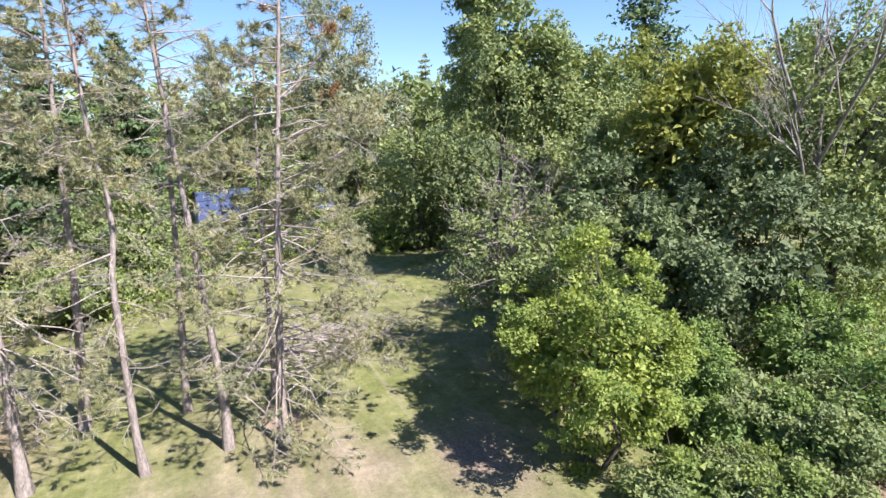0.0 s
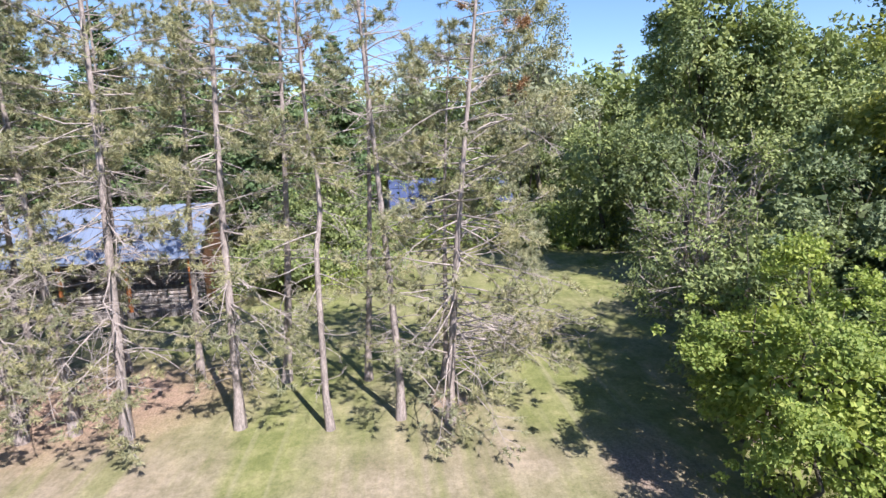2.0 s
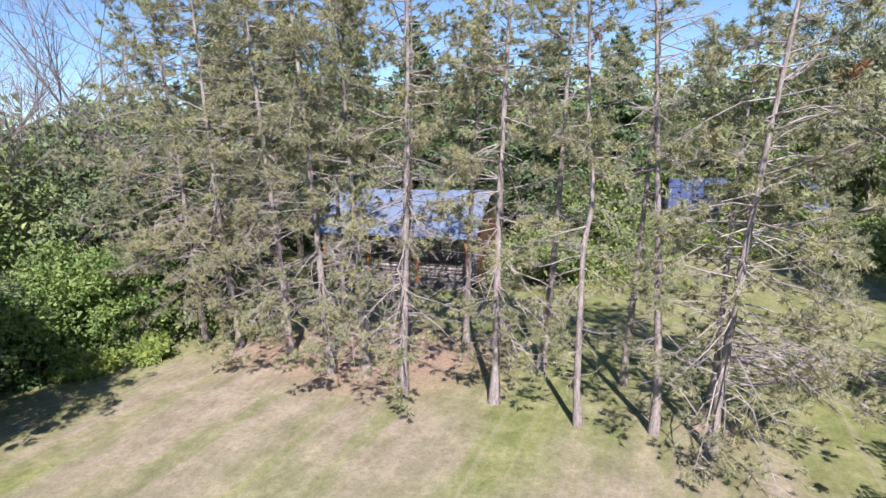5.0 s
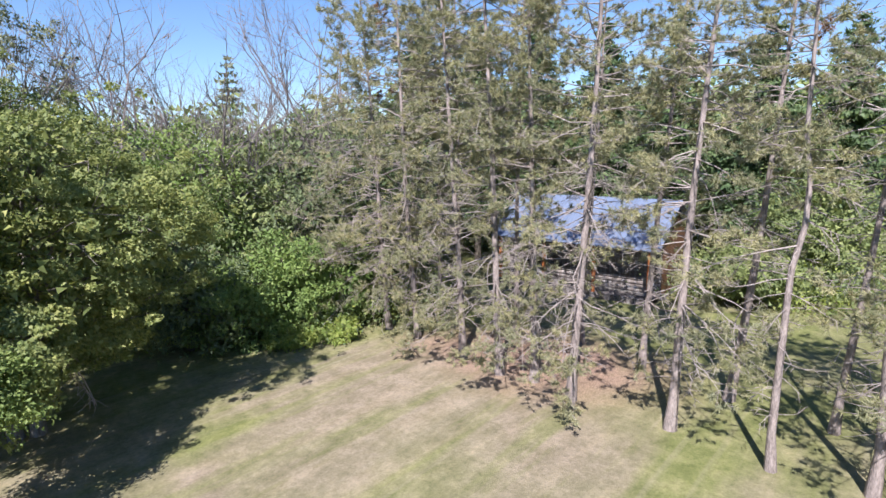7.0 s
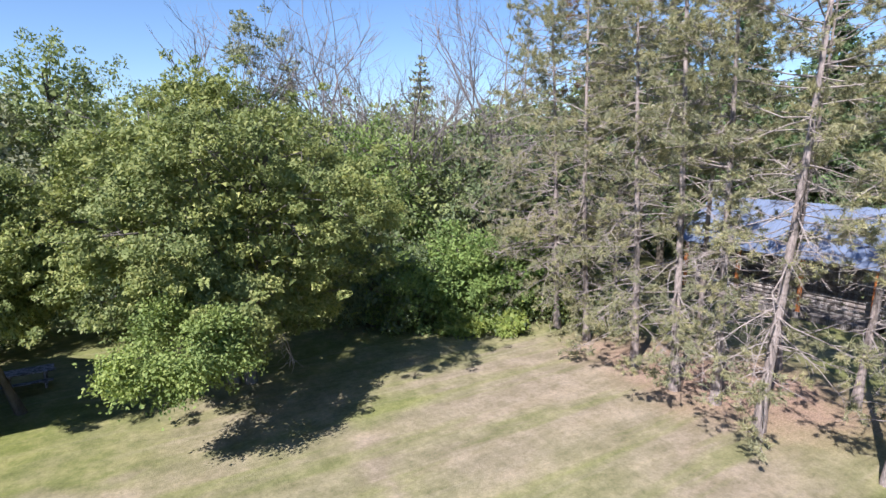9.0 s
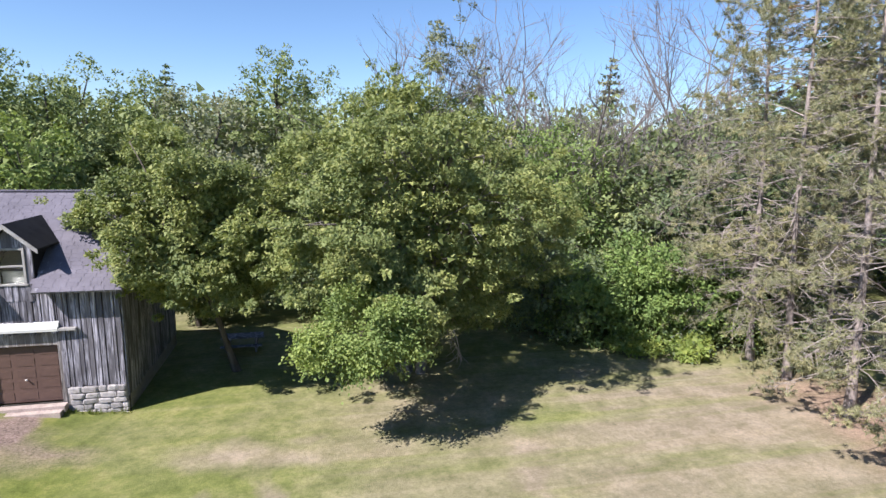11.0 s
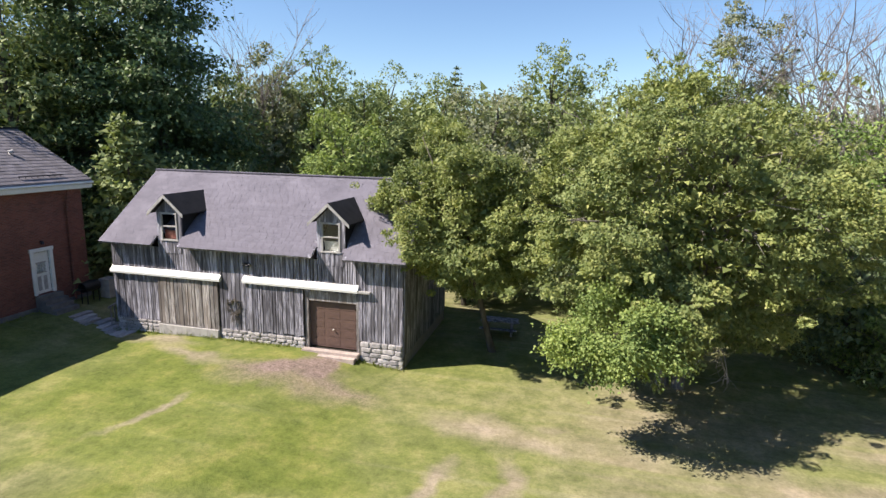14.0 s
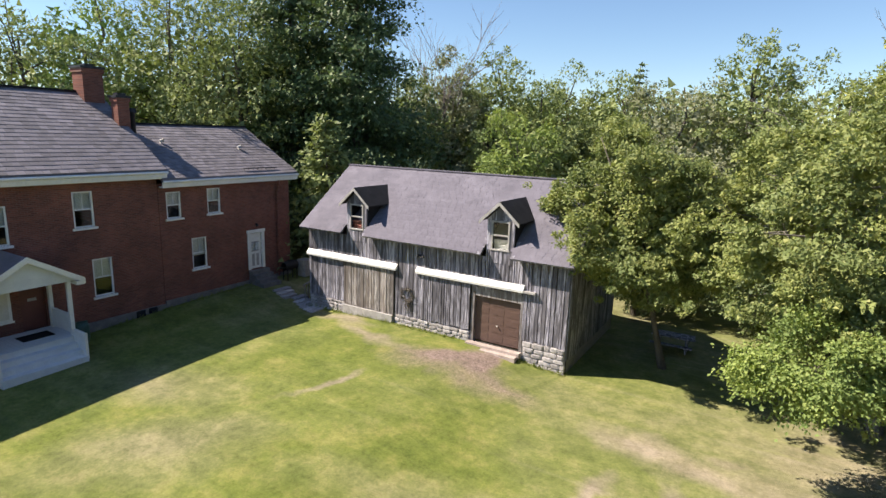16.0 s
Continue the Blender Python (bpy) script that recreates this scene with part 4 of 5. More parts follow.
CONCRETE = surface("pale_concrete", (0.42, 0.40, 0.37), (0.66, 0.63, 0.58), 3, 0.9)
DARK_METAL = surface("dark_metal", (0.02, 0.02, 0.022), (0.05, 0.05, 0.055), 6, 0.5, 0.6)
PIPE_METAL = surface("dull_metal", (0.35, 0.35, 0.36), (0.55, 0.55, 0.55), 6, 0.45, 0.8)
# near-black colour that stands for the shade of unlit rooms and board gaps
UNLIT_DARK = surface("unlit_dark", (0.03, 0.027, 0.025), (0.06, 0.055, 0.05), 2, 0.95)
BLIND = surface("window_blind", (0.55, 0.53, 0.48), (0.70, 0.68, 0.62), 3, 0.8)
BRICK = brick_material()
STEP_WOOD = surface("worn_step_planks", (0.26, 0.21, 0.195), (0.50, 0.42, 0.39), 3, 0.9)
BLUE_ROOF = surface("blue_grey_metal_roof", (0.12, 0.16, 0.25), (0.18, 0.225, 0.33), 0.8, 0.45, 0.0, 20, 0.1, 0.004)
LOG = surface("orange_log", (0.34, 0.10, 0.03), (0.52, 0.19, 0.06), 3, 0.6, 0, 30, 0.3, 0.01, (1, 0.15, 1))
LOG_DARK = surface("dark_log", (0.085, 0.04, 0.02), (0.16, 0.075, 0.035), 3, 0.7, 0, 30, 0.3, 0.01, (1, 0.15, 1))
SOLAR = surface("solar_cell", (0.05, 0.07, 0.16), (0.09, 0.12, 0.26), 1, 0.15, 0.1, 20, 0.02, 0.001)
CRATE_GREEN = surface("green_plastic", (0.02, 0.06, 0.05), (0.04, 0.10, 0.08), 3, 0.5)
DARK_STONE = surface("dark_stone", (0.10, 0.098, 0.10), (0.22, 0.21, 0.21), 3, 0.9)
RUG = surface("dark_doormat", (0.008, 0.008, 0.01), (0.02, 0.02, 0.022), 9, 1.0)


def glass_material():
    m, n, l, b = material("window_glass", 0.03)
    b.inputs["Base Color"].default_value = (0.9, 0.95, 0.95, 1)
    b.inputs["Transmission Weight"].default_value = 1.0
    b.inputs["IOR"].default_value = 1.45
    return m


GLASS = glass_material()
UNIT = Bag().box((0, 0, 0), (1, 1, 1))


def box_mesh(name, mat):
    return UNIT.mesh(name, mat)


def piece(name, mesh, parent, lo, hi):
    """A box-like piece between two corners, on a shared unit mesh."""
    ob = new(name, mesh)
    ob.parent = parent
    ob.matrix_basis = Matrix.LocRotScale(lo, None, [b - a for a, b in zip(lo, hi)])
    return ob


def boxes(*corners):
    bag = Bag()
    for lo, hi in corners:
        bag.box(lo, hi)
    return bag


def pierced(us, vs, holes, place, thick):
    """A wall panel in u and v with holes (u0, v0, u1, v1) through it. place(u, v, depth) gives the corner in space."""
    us = sorted({*us, *[h[0] for h in holes], *[h[2] for h in holes]})
    vs = sorted({*vs, *[h[1] for h in holes], *[h[3] for h in holes]})

    def solid(i, j):
        if not (0 <= i < len(us) - 1 and 0 <= j < len(vs) - 1):
            return False
        u, v = (us[i] + us[i + 1]) / 2, (vs[j] + vs[j + 1]) / 2
        return not any(h[0] < u < h[2] and h[1] < v < h[3] for h in holes)

    bag = Bag()
    for i in range(len(us) - 1):
        for j in range(len(vs) - 1):
            if not solid(i, j):
                continue
            a, b, c, d = us[i], us[i + 1], vs[j], vs[j + 1]
            for depth in (0, thick):
                bag.add([place(a, c, depth), place(b, c, depth), place(b, d, depth), place(a, d, depth)], [(0, 1, 2, 3)])
            for (ni, nj), (p, q) in (((i - 1, j), ((a, c), (a, d))), ((i + 1, j), ((b, c), (b, d))), ((i, j - 1), ((a, c), (b, c))), ((i, j + 1), ((a, d), (b, d)))):
                if not solid(ni, nj):
                    bag.add([place(*p, 0), place(*q, 0), place(*q, thick), place(*p, thick)], [(0, 1, 2, 3)])
    return bag


def tiled_slope(parent, name, mat, foot, along, up, length, run, course, width, seed, singles=300, skip=None, first=(0, 1e9), t=0.014):
    """Courses of overlapping tiles on a slope: the first ones as pieces of their own, the rest joined."""
    rng = np.random.default_rng(seed)
    foot, along, up = Vector(foot), Vector(along).normalized(), Vector(up).normalized()
    out = along.cross(up).normalized()
    if out.z < 0:
        out = -out
    wedge = np.array([(0, 0, 0.004), (1, 0, 0.004), (1, 1, 0), (0, 1, 0), (0, 0, t), (1, 0, t), (1, 1, 0.004), (0, 1, 0.004)])
    quads = np.array([(4, 5, 6, 7), (0, 1, 5, 4), (1, 2, 6, 5), (3, 0, 4, 7)])
    one = Bag().add(wedge, quads).mesh(name, mat)
    rest = Bag()
    turn = Matrix((along, up, out)).transposed().to_4x4()
    made = 0
    for r in range(int(run / course)):
        u = -(r % 2) * width * 0.5
        while u < length - 0.02:
            w = width * rng.uniform(0.85, 1.15)
            a, b = max(0, u), min(length, u + w) - 0.012
            u += w
            if b - a < 0.04 or (skip and skip((a + b) / 2, r * course)):
                continue
            h = course * 1.25 if (r + 1.25) * course < run else course * 1.0
            lift = 0.004 + 0.3 * t * rng.random()
            at = foot + along * a + up * (r * course) + out * lift
            m = Matrix.Translation(at) @ turn @ Matrix.Rotation(rng.normal() * 0.006, 4, "Z") @ Matrix.Diagonal((b - a, h, 1, 1))
            if made < singles and first[0] <= a <= first[1]:
                ob = new(name, one)
                ob.parent = parent
                ob.matrix_basis = m
                made += 1
            else:
                rest.add([(m @ Vector(v))[:] for v in wedge], quads)
    if rest.v:
        tagged(part(name + "_field", rest, mat, parent), kind="stuff")


# ---- barn ----
def barn():
    L, D, EZ, RZ = 14.1, 7.0, 4.42, 7.62
    top = thing("barn", "weathered grey board barn with two dormers on a stone footing", "barn")
    # back, gables and inside floor
    shell = Bag()
    shell.box((-L, D - 0.15, 0), (0, D, EZ))
    for x0, x1 in ((-L, -L + 0.12), (-0.14, -0.02)):
        prof = [(0.05, -0.2), (D, -0.2), (D, EZ), (D / 2, RZ - 0.1), (0.05, EZ)]
        shell.add([(x, y, z) for x in (x0, x1) for y, z in prof], [(0, 1, 2), (0, 2, 4), (2, 3, 4), (5, 7, 6), (5, 9, 7), (7, 9, 8)])
        shell.add([(x, y, z) for x in (x0, x1) for y, z in prof], [(i, (i + 1) % 5, (i + 1) % 5 + 5, i + 5) for i in range(5)])
    part("back_wall", shell, OLD_WOOD, top)
    # inner skin coloured near-black, the barn's inside shade put into its colour
    part("inner_wall", pierced([-L, 0], [0.0, EZ], [(-4.3, 0.5, -2.0, 3.0), (-11.35, 4.3, -10.45, EZ), (-3.6, 4.3, -2.7, EZ)], lambda u, v, d: (u, 0.06 + d, v), 0.1), UNLIT_DARK, top)
    # upright boards of the front wall
    rng = random.Random(4)
    # thin near-black sheet behind the boards paints the shade in their gaps
    front = part("front_wall", boxes(((-L, 0.045, 0.9), (-4.4, 0.058, 4.3)), ((-1.95, 0.045, 0.9), (-0.02, 0.058, 4.3))), UNLIT_DARK, top)
    board = box_mesh("board", OLD_WOOD)

    def run_of_boards(x0, x1, z0, z1, y0=0.0, thick=0.04, parent=front, mesh=board, ragged=0.06):
        x = x0
        while x < x1 - 0.03:
            w = min(rng.uniform(0.1, 0.24), x1 - x)
            piece("board", mesh, parent, (x, y0 - thick + rng.uniform(-0.008, 0.008), z0 + rng.uniform(-ragged, ragged)), (x + w - rng.uniform(0.012, 0.045), y0 + 0.035, z1))
            x += w

    run_of_boards(-L, -11.7, 0.92, EZ)
    run_of_boards(-11.7, -8.5, 3.2, EZ)
    run_of_boards(-8.5, -7.2, 0.85, EZ)
    run_of_boards(-7.2, -4.4, 3.2, EZ)
    run_of_boards(-4.4, -1.95, 3.02, EZ)
    run_of_boards(-1.95, -0.02, 1.05, EZ)
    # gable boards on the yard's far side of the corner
    # the same near-black sheet, painting gap shade behind the gable boards
    side = part("gable_wall", boxes(((-0.02, 0.3, 0.4), (-0.012, D - 0.1, 4.3))), UNLIT_DARK, top)
    y = 0.02
    while y < D - 0.1:
        w = rng.uniform(0.16, 0.28)
        zt = EZ + 0.15 + (RZ - EZ - 0.15) * (1 - abs(y + w / 2 - D / 2) / (D / 2)) - 0.12
        piece("board", board, side, (-0.01, y, 0.55 + rng.uniform(-0.05, 0.05)), (0.03, min(y + w - 0.012, D), zt))
        y += w
    # sliding doors
    for name, x0, x1, z0, z1 in (("sliding_door", -11.68, -8.55, 0.85, 3.12), ("sliding_door", -7.15, -4.42, 0.98, 3.12)):
        # near-black backing sheet gives the gaps between door boards their shade
        d = part(name, boxes(((x0, -0.055, z0 + 0.1), (x1, -0.045, z1))), UNLIT_DARK, top, "closed board sliding door")
        run_of_boards(x0, x1, z0, z1, -0.06, 0.035, d, box_mesh("door_board", DOOR_WOOD if x0 < -10 else OLD_WOOD), 0.05)
    # white hoods over the door tracks
    for x0, x1, z in ((-14.15, -8.4, 3.22), (-7.28, -1.94, 3.27)):
        hood = Bag()
        prof = [(-0.02, z - 0.1), (-0.2, z - 0.12), (-0.21, z - 0.02), (-0.02, z + 0.2)]
        hood.add([(x, y, zz) for x in (x0, x1) for y, zz in prof], [(0, 1, 2, 3), (7, 6, 5, 4), (0, 4, 5, 1), (1, 5, 6, 2), (2, 6, 7, 3), (3, 7, 4, 0)])
        part("track_hood", hood, WHITE, top, "white painted track hood")
    part("track_end", boxes(((-1.94, -0.2, 3.16), (-1.4, -0.04, 3.24))), OLD_PAINT, top)
    part("sill_board", boxes(((-11.7, -0.2, 0.4), (-8.6, -0.05, 0.84))), OLD_PAINT, top, "pale grey worn sill board")
    # brown sectional door in its recess
    jamb = boxes(((-4.4, -0.02, 0.5), (-4.24, 0.3, 3.05)), ((-2.06, -0.02, 0.5), (-1.93, 0.3, 3.05)), ((-4.24, 0.0, 2.62), (-2.06, 0.3, 3.05)))
    part("door_frame", jamb, DOOR_WOOD, top)
    door = part("brown_door", boxes(((-4.24, 0.14, 0.56), (-2.06, 0.2, 2.62))), BROWN, top, "brown panelled door")
    panel = box_mesh("panel", BROWN)
    for r in range(5):
        for c in range(3):
            x, z = -4.19 + c * 0.715, 0.62 + r * 0.4
            piece("panel", panel, door, (x + 0.06, 0.13, z + 0.04), (x + 0.6, 0.141, z + 0.3))
    knob = Bag()
    tube(knob, [(-3.15, 0.12, 1.38), (-3.15, 0.05, 1.38), (-3.15, 0.03, 1.38)], [0.02, 0.035, 0.01], 8)
    part("door_knob", knob, WHITE, door, "small white knob", True)
    # stone footing
    foot = part("stone_footing", boxes(((-L + 0.02, 0.0, -0.3), (-4.42, 0.25, 0.95)), ((-1.93, 0.0, -0.3), (-0.03, 0.25, 1.05)), ((-0.27, 0.25, -0.3), (-0.0, D, 0.6))), MORTAR, top, "grey field-stone footing")
    stones = []
    for s in range(5):
        bm = bmesh.new()
        bmesh.ops.create_cube(bm, size=1.0)
        bmesh.ops.bevel(bm, geom=bm.edges[:], offset=0.16, segments=1, affect="EDGES")
        sr = random.Random(s)
        for v in bm.verts:
            v.co += Vector((sr.uniform(-0.06, 0.06), sr.uniform(-0.05, 0.05), sr.uniform(-0.06, 0.06)))
        me = bpy.data.meshes.new("stone")
        bm.to_mesh(me)
        bm.free()
        me.materials.append(STONE)
        stones.append(me)

    def course_of_stones(x0, x1, top_z, low):
        z = top_z
        while z > low(x0) - 0.2:
            h = rng.uniform(0.14, 0.26)
            x = x0 + rng.uniform(0, 0.1)
            while x < x1 - 0.06:
                w = min(rng.uniform(0.22, 0.55), x1 - x)
                if z > low(x) - 0.05:
                    ob = new("stone", rng.choice(stones))
                    ob.parent = foot
                    ob.matrix_basis = Matrix.LocRotScale((x + w / 2, 0.0, z - h / 2), Euler((0, rng.uniform(-0.05, 0.05), 0)), (w * 0.96, 0.16 + rng.uniform(0, 0.07), h * 0.95))
                x += w
            z -= h

    low = lambda x: float(ground_z(x, -0.1))
    course_of_stones(-L + 0.02, -11.7, 0.93, low)
    course_of_stones(-8.55, -4.42, 0.93, low)
    course_of_stones(-1.93, 0.0, 1.06, low)
    # dormers
    for cx in (-10.9, -3.15):
        d = part("dormer", pierced([cx - 0.62, cx + 0.62], [4.3, 6.05], [(cx - 0.42, 4.78, cx + 0.42, 6.0)], lambda u, v, k: (u, -0.03 + k, v), 0.08), OLD_WOOD, top, "small gabled dormer with a sash window")
        run_of_boards(cx - 0.62, cx + 0.62, 4.2, 4.76, -0.03, 0.03, d, board, 0.02)
        gable = Bag().add([(cx - 0.66, -0.04, 6.02), (cx + 0.66, -0.04, 6.02), (cx, -0.04, 6.66), (cx - 0.66, 0.04, 6.02), (cx + 0.66, 0.04, 6.02), (cx, 0.04, 6.66)], [(0, 1, 2), (5, 4, 3)])
        part("dormer_gable", gable, OLD_WOOD, d)
        for sgn in (-1, 1):
            x = cx + sgn * 0.6
            cheek = Bag().add([(x - 0.03, 0.05, 4.3), (x - 0.03, 2.1, 6.05), (x - 0.03, 0.05, 6.1), (x + 0.03, 0.05, 4.3), (x + 0.03, 2.1, 6.05), (x + 0.03, 0.05, 6.1)], [(0, 1, 2), (5, 4, 3), (0, 3, 4, 1), (2, 5, 3, 0)])
            part("dormer_cheek", cheek, FELT, d, "dark felted dormer cheek")
            e, r = (cx + sgn * 0.92, 5.93), (cx, 6.76)
            roof = Bag()
            pts = [(e[0], -0.26, e[1]), (r[0], -0.26, r[1]), (r[0], 2.85, r[1]), (e[0], 1.75, e[1])]
            roof.add(pts + [(a, b, c + 0.06) for a, b, c in pts], [(0, 1, 2, 3), (7, 6, 5, 4), (0, 4, 5, 1), (1, 5, 6, 2), (2, 6, 7, 3), (3, 7, 4, 0)])
            part("dormer_roof", roof, FELT, d, "black felt dormer roof")
            part("barge_board", Bag().add([(e[0], -0.29, e[1] - 0.1), (r[0], -0.29, r[1] - 0.1), (r[0], -0.29, r[1] + 0.05), (e[0], -0.29, e[1] + 0.05), (e[0], -0.262, e[1] - 0.1), (r[0], -0.262, r[1] - 0.1), (r[0], -0.262, r[1] + 0.05), (e[0], -0.262, e[1] + 0.05)],
                                          [(0, 1, 2, 3), (7, 6, 5, 4), (3, 2, 6, 7), (0, 4, 5, 1)]), OLD_PAINT, d)
        win = part("window", boxes(((cx - 0.42, -0.06, 4.78), (cx - 0.35, 0.02, 6.0)), ((cx + 0.35, -0.06, 4.78), (cx + 0.42, 0.02, 6.0)), ((cx - 0.35, -0.06, 5.93), (cx + 0.35, 0.02, 6.0)),
                                   ((cx - 0.35, -0.05, 5.36), (cx + 0.35, 0.01, 5.42)), ((cx - 0.44, -0.09, 4.74), (cx + 0.46, 0.02, 4.8))), OLD_PAINT, d, "pale worn sash window frame")
        for z0, z1 in ((4.8, 5.36), (5.42, 5.93)):
            if cx < -5 and z0 > 5:
                continue
            pane = part("pane", boxes(((cx - 0.35, -0.02, z0), (cx + 0.35, -0.012, z1))), GLASS, win)
            pane.visible_shadow = False
        part("curtain", boxes(((cx - 0.34, 0.1, 4.8), (cx + 0.34, 0.11, 5.2))), OLD_PAINT if cx > -5 else RED_DOOR, win)
    # main roof
    up = Vector((0, D / 2 + 0.5, RZ - 4.59))
    run = up.length
    un = up.normalized()
    nrm = Vector((0, -un.z, un.y))
    def deck(sign):
        b = Bag()
        y0, ym = (-0.5, D / 2) if sign > 0 else (D + 0.25, D / 2)
        pts = [(-L - 0.25, y0, 4.46), (0.22, y0, 4.46), (0.22, ym, RZ - 0.03), (-L - 0.25, ym, RZ - 0.03)]
        b.add(pts + [(x, y, z - 0.1) for x, y, z in pts], [(0, 1, 2, 3), (7, 6, 5, 4), (0, 4, 5, 1), (1, 5, 6, 2), (3, 7, 4, 0)])
        return b
    roof = part("roof", deck(-1), SHINGLE, top, "grey asphalt shingle roof")

    def notch(u, v):
        x = -L - 0.25 + u
        return any(abs(x - c) < 0.72 for c in (-10.9, -3.15)) and v < 0.86
    holes = [(-11.58, 0, -10.22, 0.86), (-3.83, 0, -2.47, 0.86)]
    at = lambda u, v, d: (u, -0.5 + un.y * v + nrm.y * (-d), 4.58 + un.z * v - nrm.z * d)
    part("roof_deck", pierced([-L - 0.25, 0.22], [0, run], holes, at, 0.08), OLD_WOOD, roof)
    tiled_slope(roof, "shingle", SHINGLE, (-L - 0.25, -0.5, 4.585), (1, 0, 0), up, L + 0.47, run, 0.19, 0.34, 5, 300, notch, (4, 11), 0.007)
    part("ridge_cap", boxes(((-L - 0.27, D / 2 - 0.12, RZ - 0.02), (0.24, D / 2 + 0.12, RZ + 0.03))), SHINGLE, roof)
    # steps before the brown door
    for i, (y0, z0, z1) in enumerate(((-0.36, 0.3, 0.53), (-0.62, 0.2, 0.42))):
        part("step", boxes(((-4.45 + 0.06 * i, y0, z0), (-1.9 - 0.05 * i, -0.05 - 0.31 * i, z1))), STEP_WOOD, top, "pale worn step")
    # lamp and wreath
    lamp = Bag()
    tube(lamp, [(-7.0, -0.04, 4.0), (-7.0, -0.16, 4.02), (-7.0, -0.2, 3.92)], [0.03, 0.05, 0.09], 8)
    for s in (-1, 1):
        tube(lamp, [(-7.0, -0.12, 4.03), (-7.0 + 0.1 * s, -0.2, 4.03), (-7.0 + 0.16 * s, -0.24, 3.96)], [0.02, 0.05, 0.07], 8)
    part("flood_light", lamp, DARK_METAL, top, "twin black flood light", True)


barn()


def wreath():
    rng = np.random.default_rng(3)
    w = thing("wreath", "brown dried twig wreath hanging on the barn boards", "wreath", (-7.78, -0.07, 2.0))
    b = Bag()
    for i in range(70):
        a, r = rng.uniform(0, 6.28), 0.26 + rng.normal() * 0.04
        p = np.array((math.cos(a) * r, rng.normal() * 0.03 - 0.02, math.sin(a) * r))
        q = p + np.array((-math.sin(a), rng.normal() * 0.3, math.cos(a))) * 0.3 * rng.choice((-1, 1))
        tube(b, [p, (p + q) / 2 * 1.04, q], [0.012, 0.014, 0.006], 4)
    for i in range(12):
        p = np.array((0.05 + rng.normal() * 0.05, -0.03, -0.25))
        tube(b, [p, p + (rng.normal() * 0.1, -0.02, -0.25), p + (rng.normal() * 0.16, -0.02, -0.5)], [0.012, 0.012, 0.005], 4)
    part("ring", b, BARK, w)


wreath()


# ---- brick house ----
HX = -18.53
WING_Y0, WING_Y1, MAIN_Y0 = -5.4, 2.75, -22.0


def sash_window(parent, y, z0, z1, w, blind=0.55):
    """A white two-sash window in the wall at x = 0 that looks towards +x."""
    a, b, h = y - w / 2, y + w / 2, (z0 + z1) / 2
    win = part("window", boxes(((-0.12, a, z0), (-0.03, a + 0.07, z1)), ((-0.12, b - 0.07, z0), (-0.03, b, z1)), ((-0.12, a + 0.07, z1 - 0.07), (-0.03, b - 0.07, z1))), WHITE, parent, "white sash window")
    part("sill", boxes(((-0.1, a - 0.08, z0 - 0.09), (0.09, b + 0.08, z0))), WHITE, win)
    part("meeting_rail", boxes(((-0.1, a + 0.07, h - 0.03), (-0.05, b - 0.07, h + 0.03))), WHITE, win)
    part("bottom_rail", boxes(((-0.1, a + 0.07, z0), (-0.05, b - 0.07, z0 + 0.06))), WHITE, win)
    part("glazing_bar", boxes(((-0.1, y - 0.012, h + 0.03), (-0.06, y + 0.012, z1 - 0.07))), WHITE, win)
    for p, q in ((z0 + 0.06, h - 0.03), (h + 0.03, z1 - 0.07)):
        part("pane", boxes(((-0.085, a + 0.07, p), (-0.078, b - 0.07, q))), GLASS, win).visible_shadow = False
    part("blind", boxes(((-0.22, a + 0.02, z1 - (z1 - z0) * blind), (-0.2, b - 0.02, z1))), BLIND, win)


def gable_block(parent, y0, y1, depth, eave, ridge, holes, name):
    """One brick block with its front at x = 0: pierced front, back, gable ends."""
    part("front_wall", pierced([y0, y1], [-0.3, eave], holes, lambda u, v, d: (-d, u, v), 0.3), BRICK, parent, "red brick wall in shade")
    b = Bag().box((-depth, y0, -0.3), (-depth + 0.3, y1, eave))
    part("back_wall", b, BRICK, parent)
    for y in (y0, y1 - 0.3):
        prof = [(-depth + 0.3, -0.3), (-0.3, -0.3), (-0.3, eave - 0.05), (-depth / 2, ridge - 0.15), (-depth + 0.3, eave - 0.05)]
        g = Bag().add([(x, yy, z) for yy in (y, y + 0.3) for x, z in prof], [(0, 1, 2), (0, 2, 4), (2, 3, 4), (5, 7, 6), (5, 9, 7), (7, 9, 8)] + [(i, (i + 1) % 5, (i + 1) % 5 + 5, i + 5) for i in range(5)])
        part("gable_wall", g, BRICK, parent)
    part("upper_floor", boxes(((-depth + 0.3, y0 + 0.3, 4.2), (-0.3, y1 - 0.3, 4.4))), UNLIT_DARK, parent)


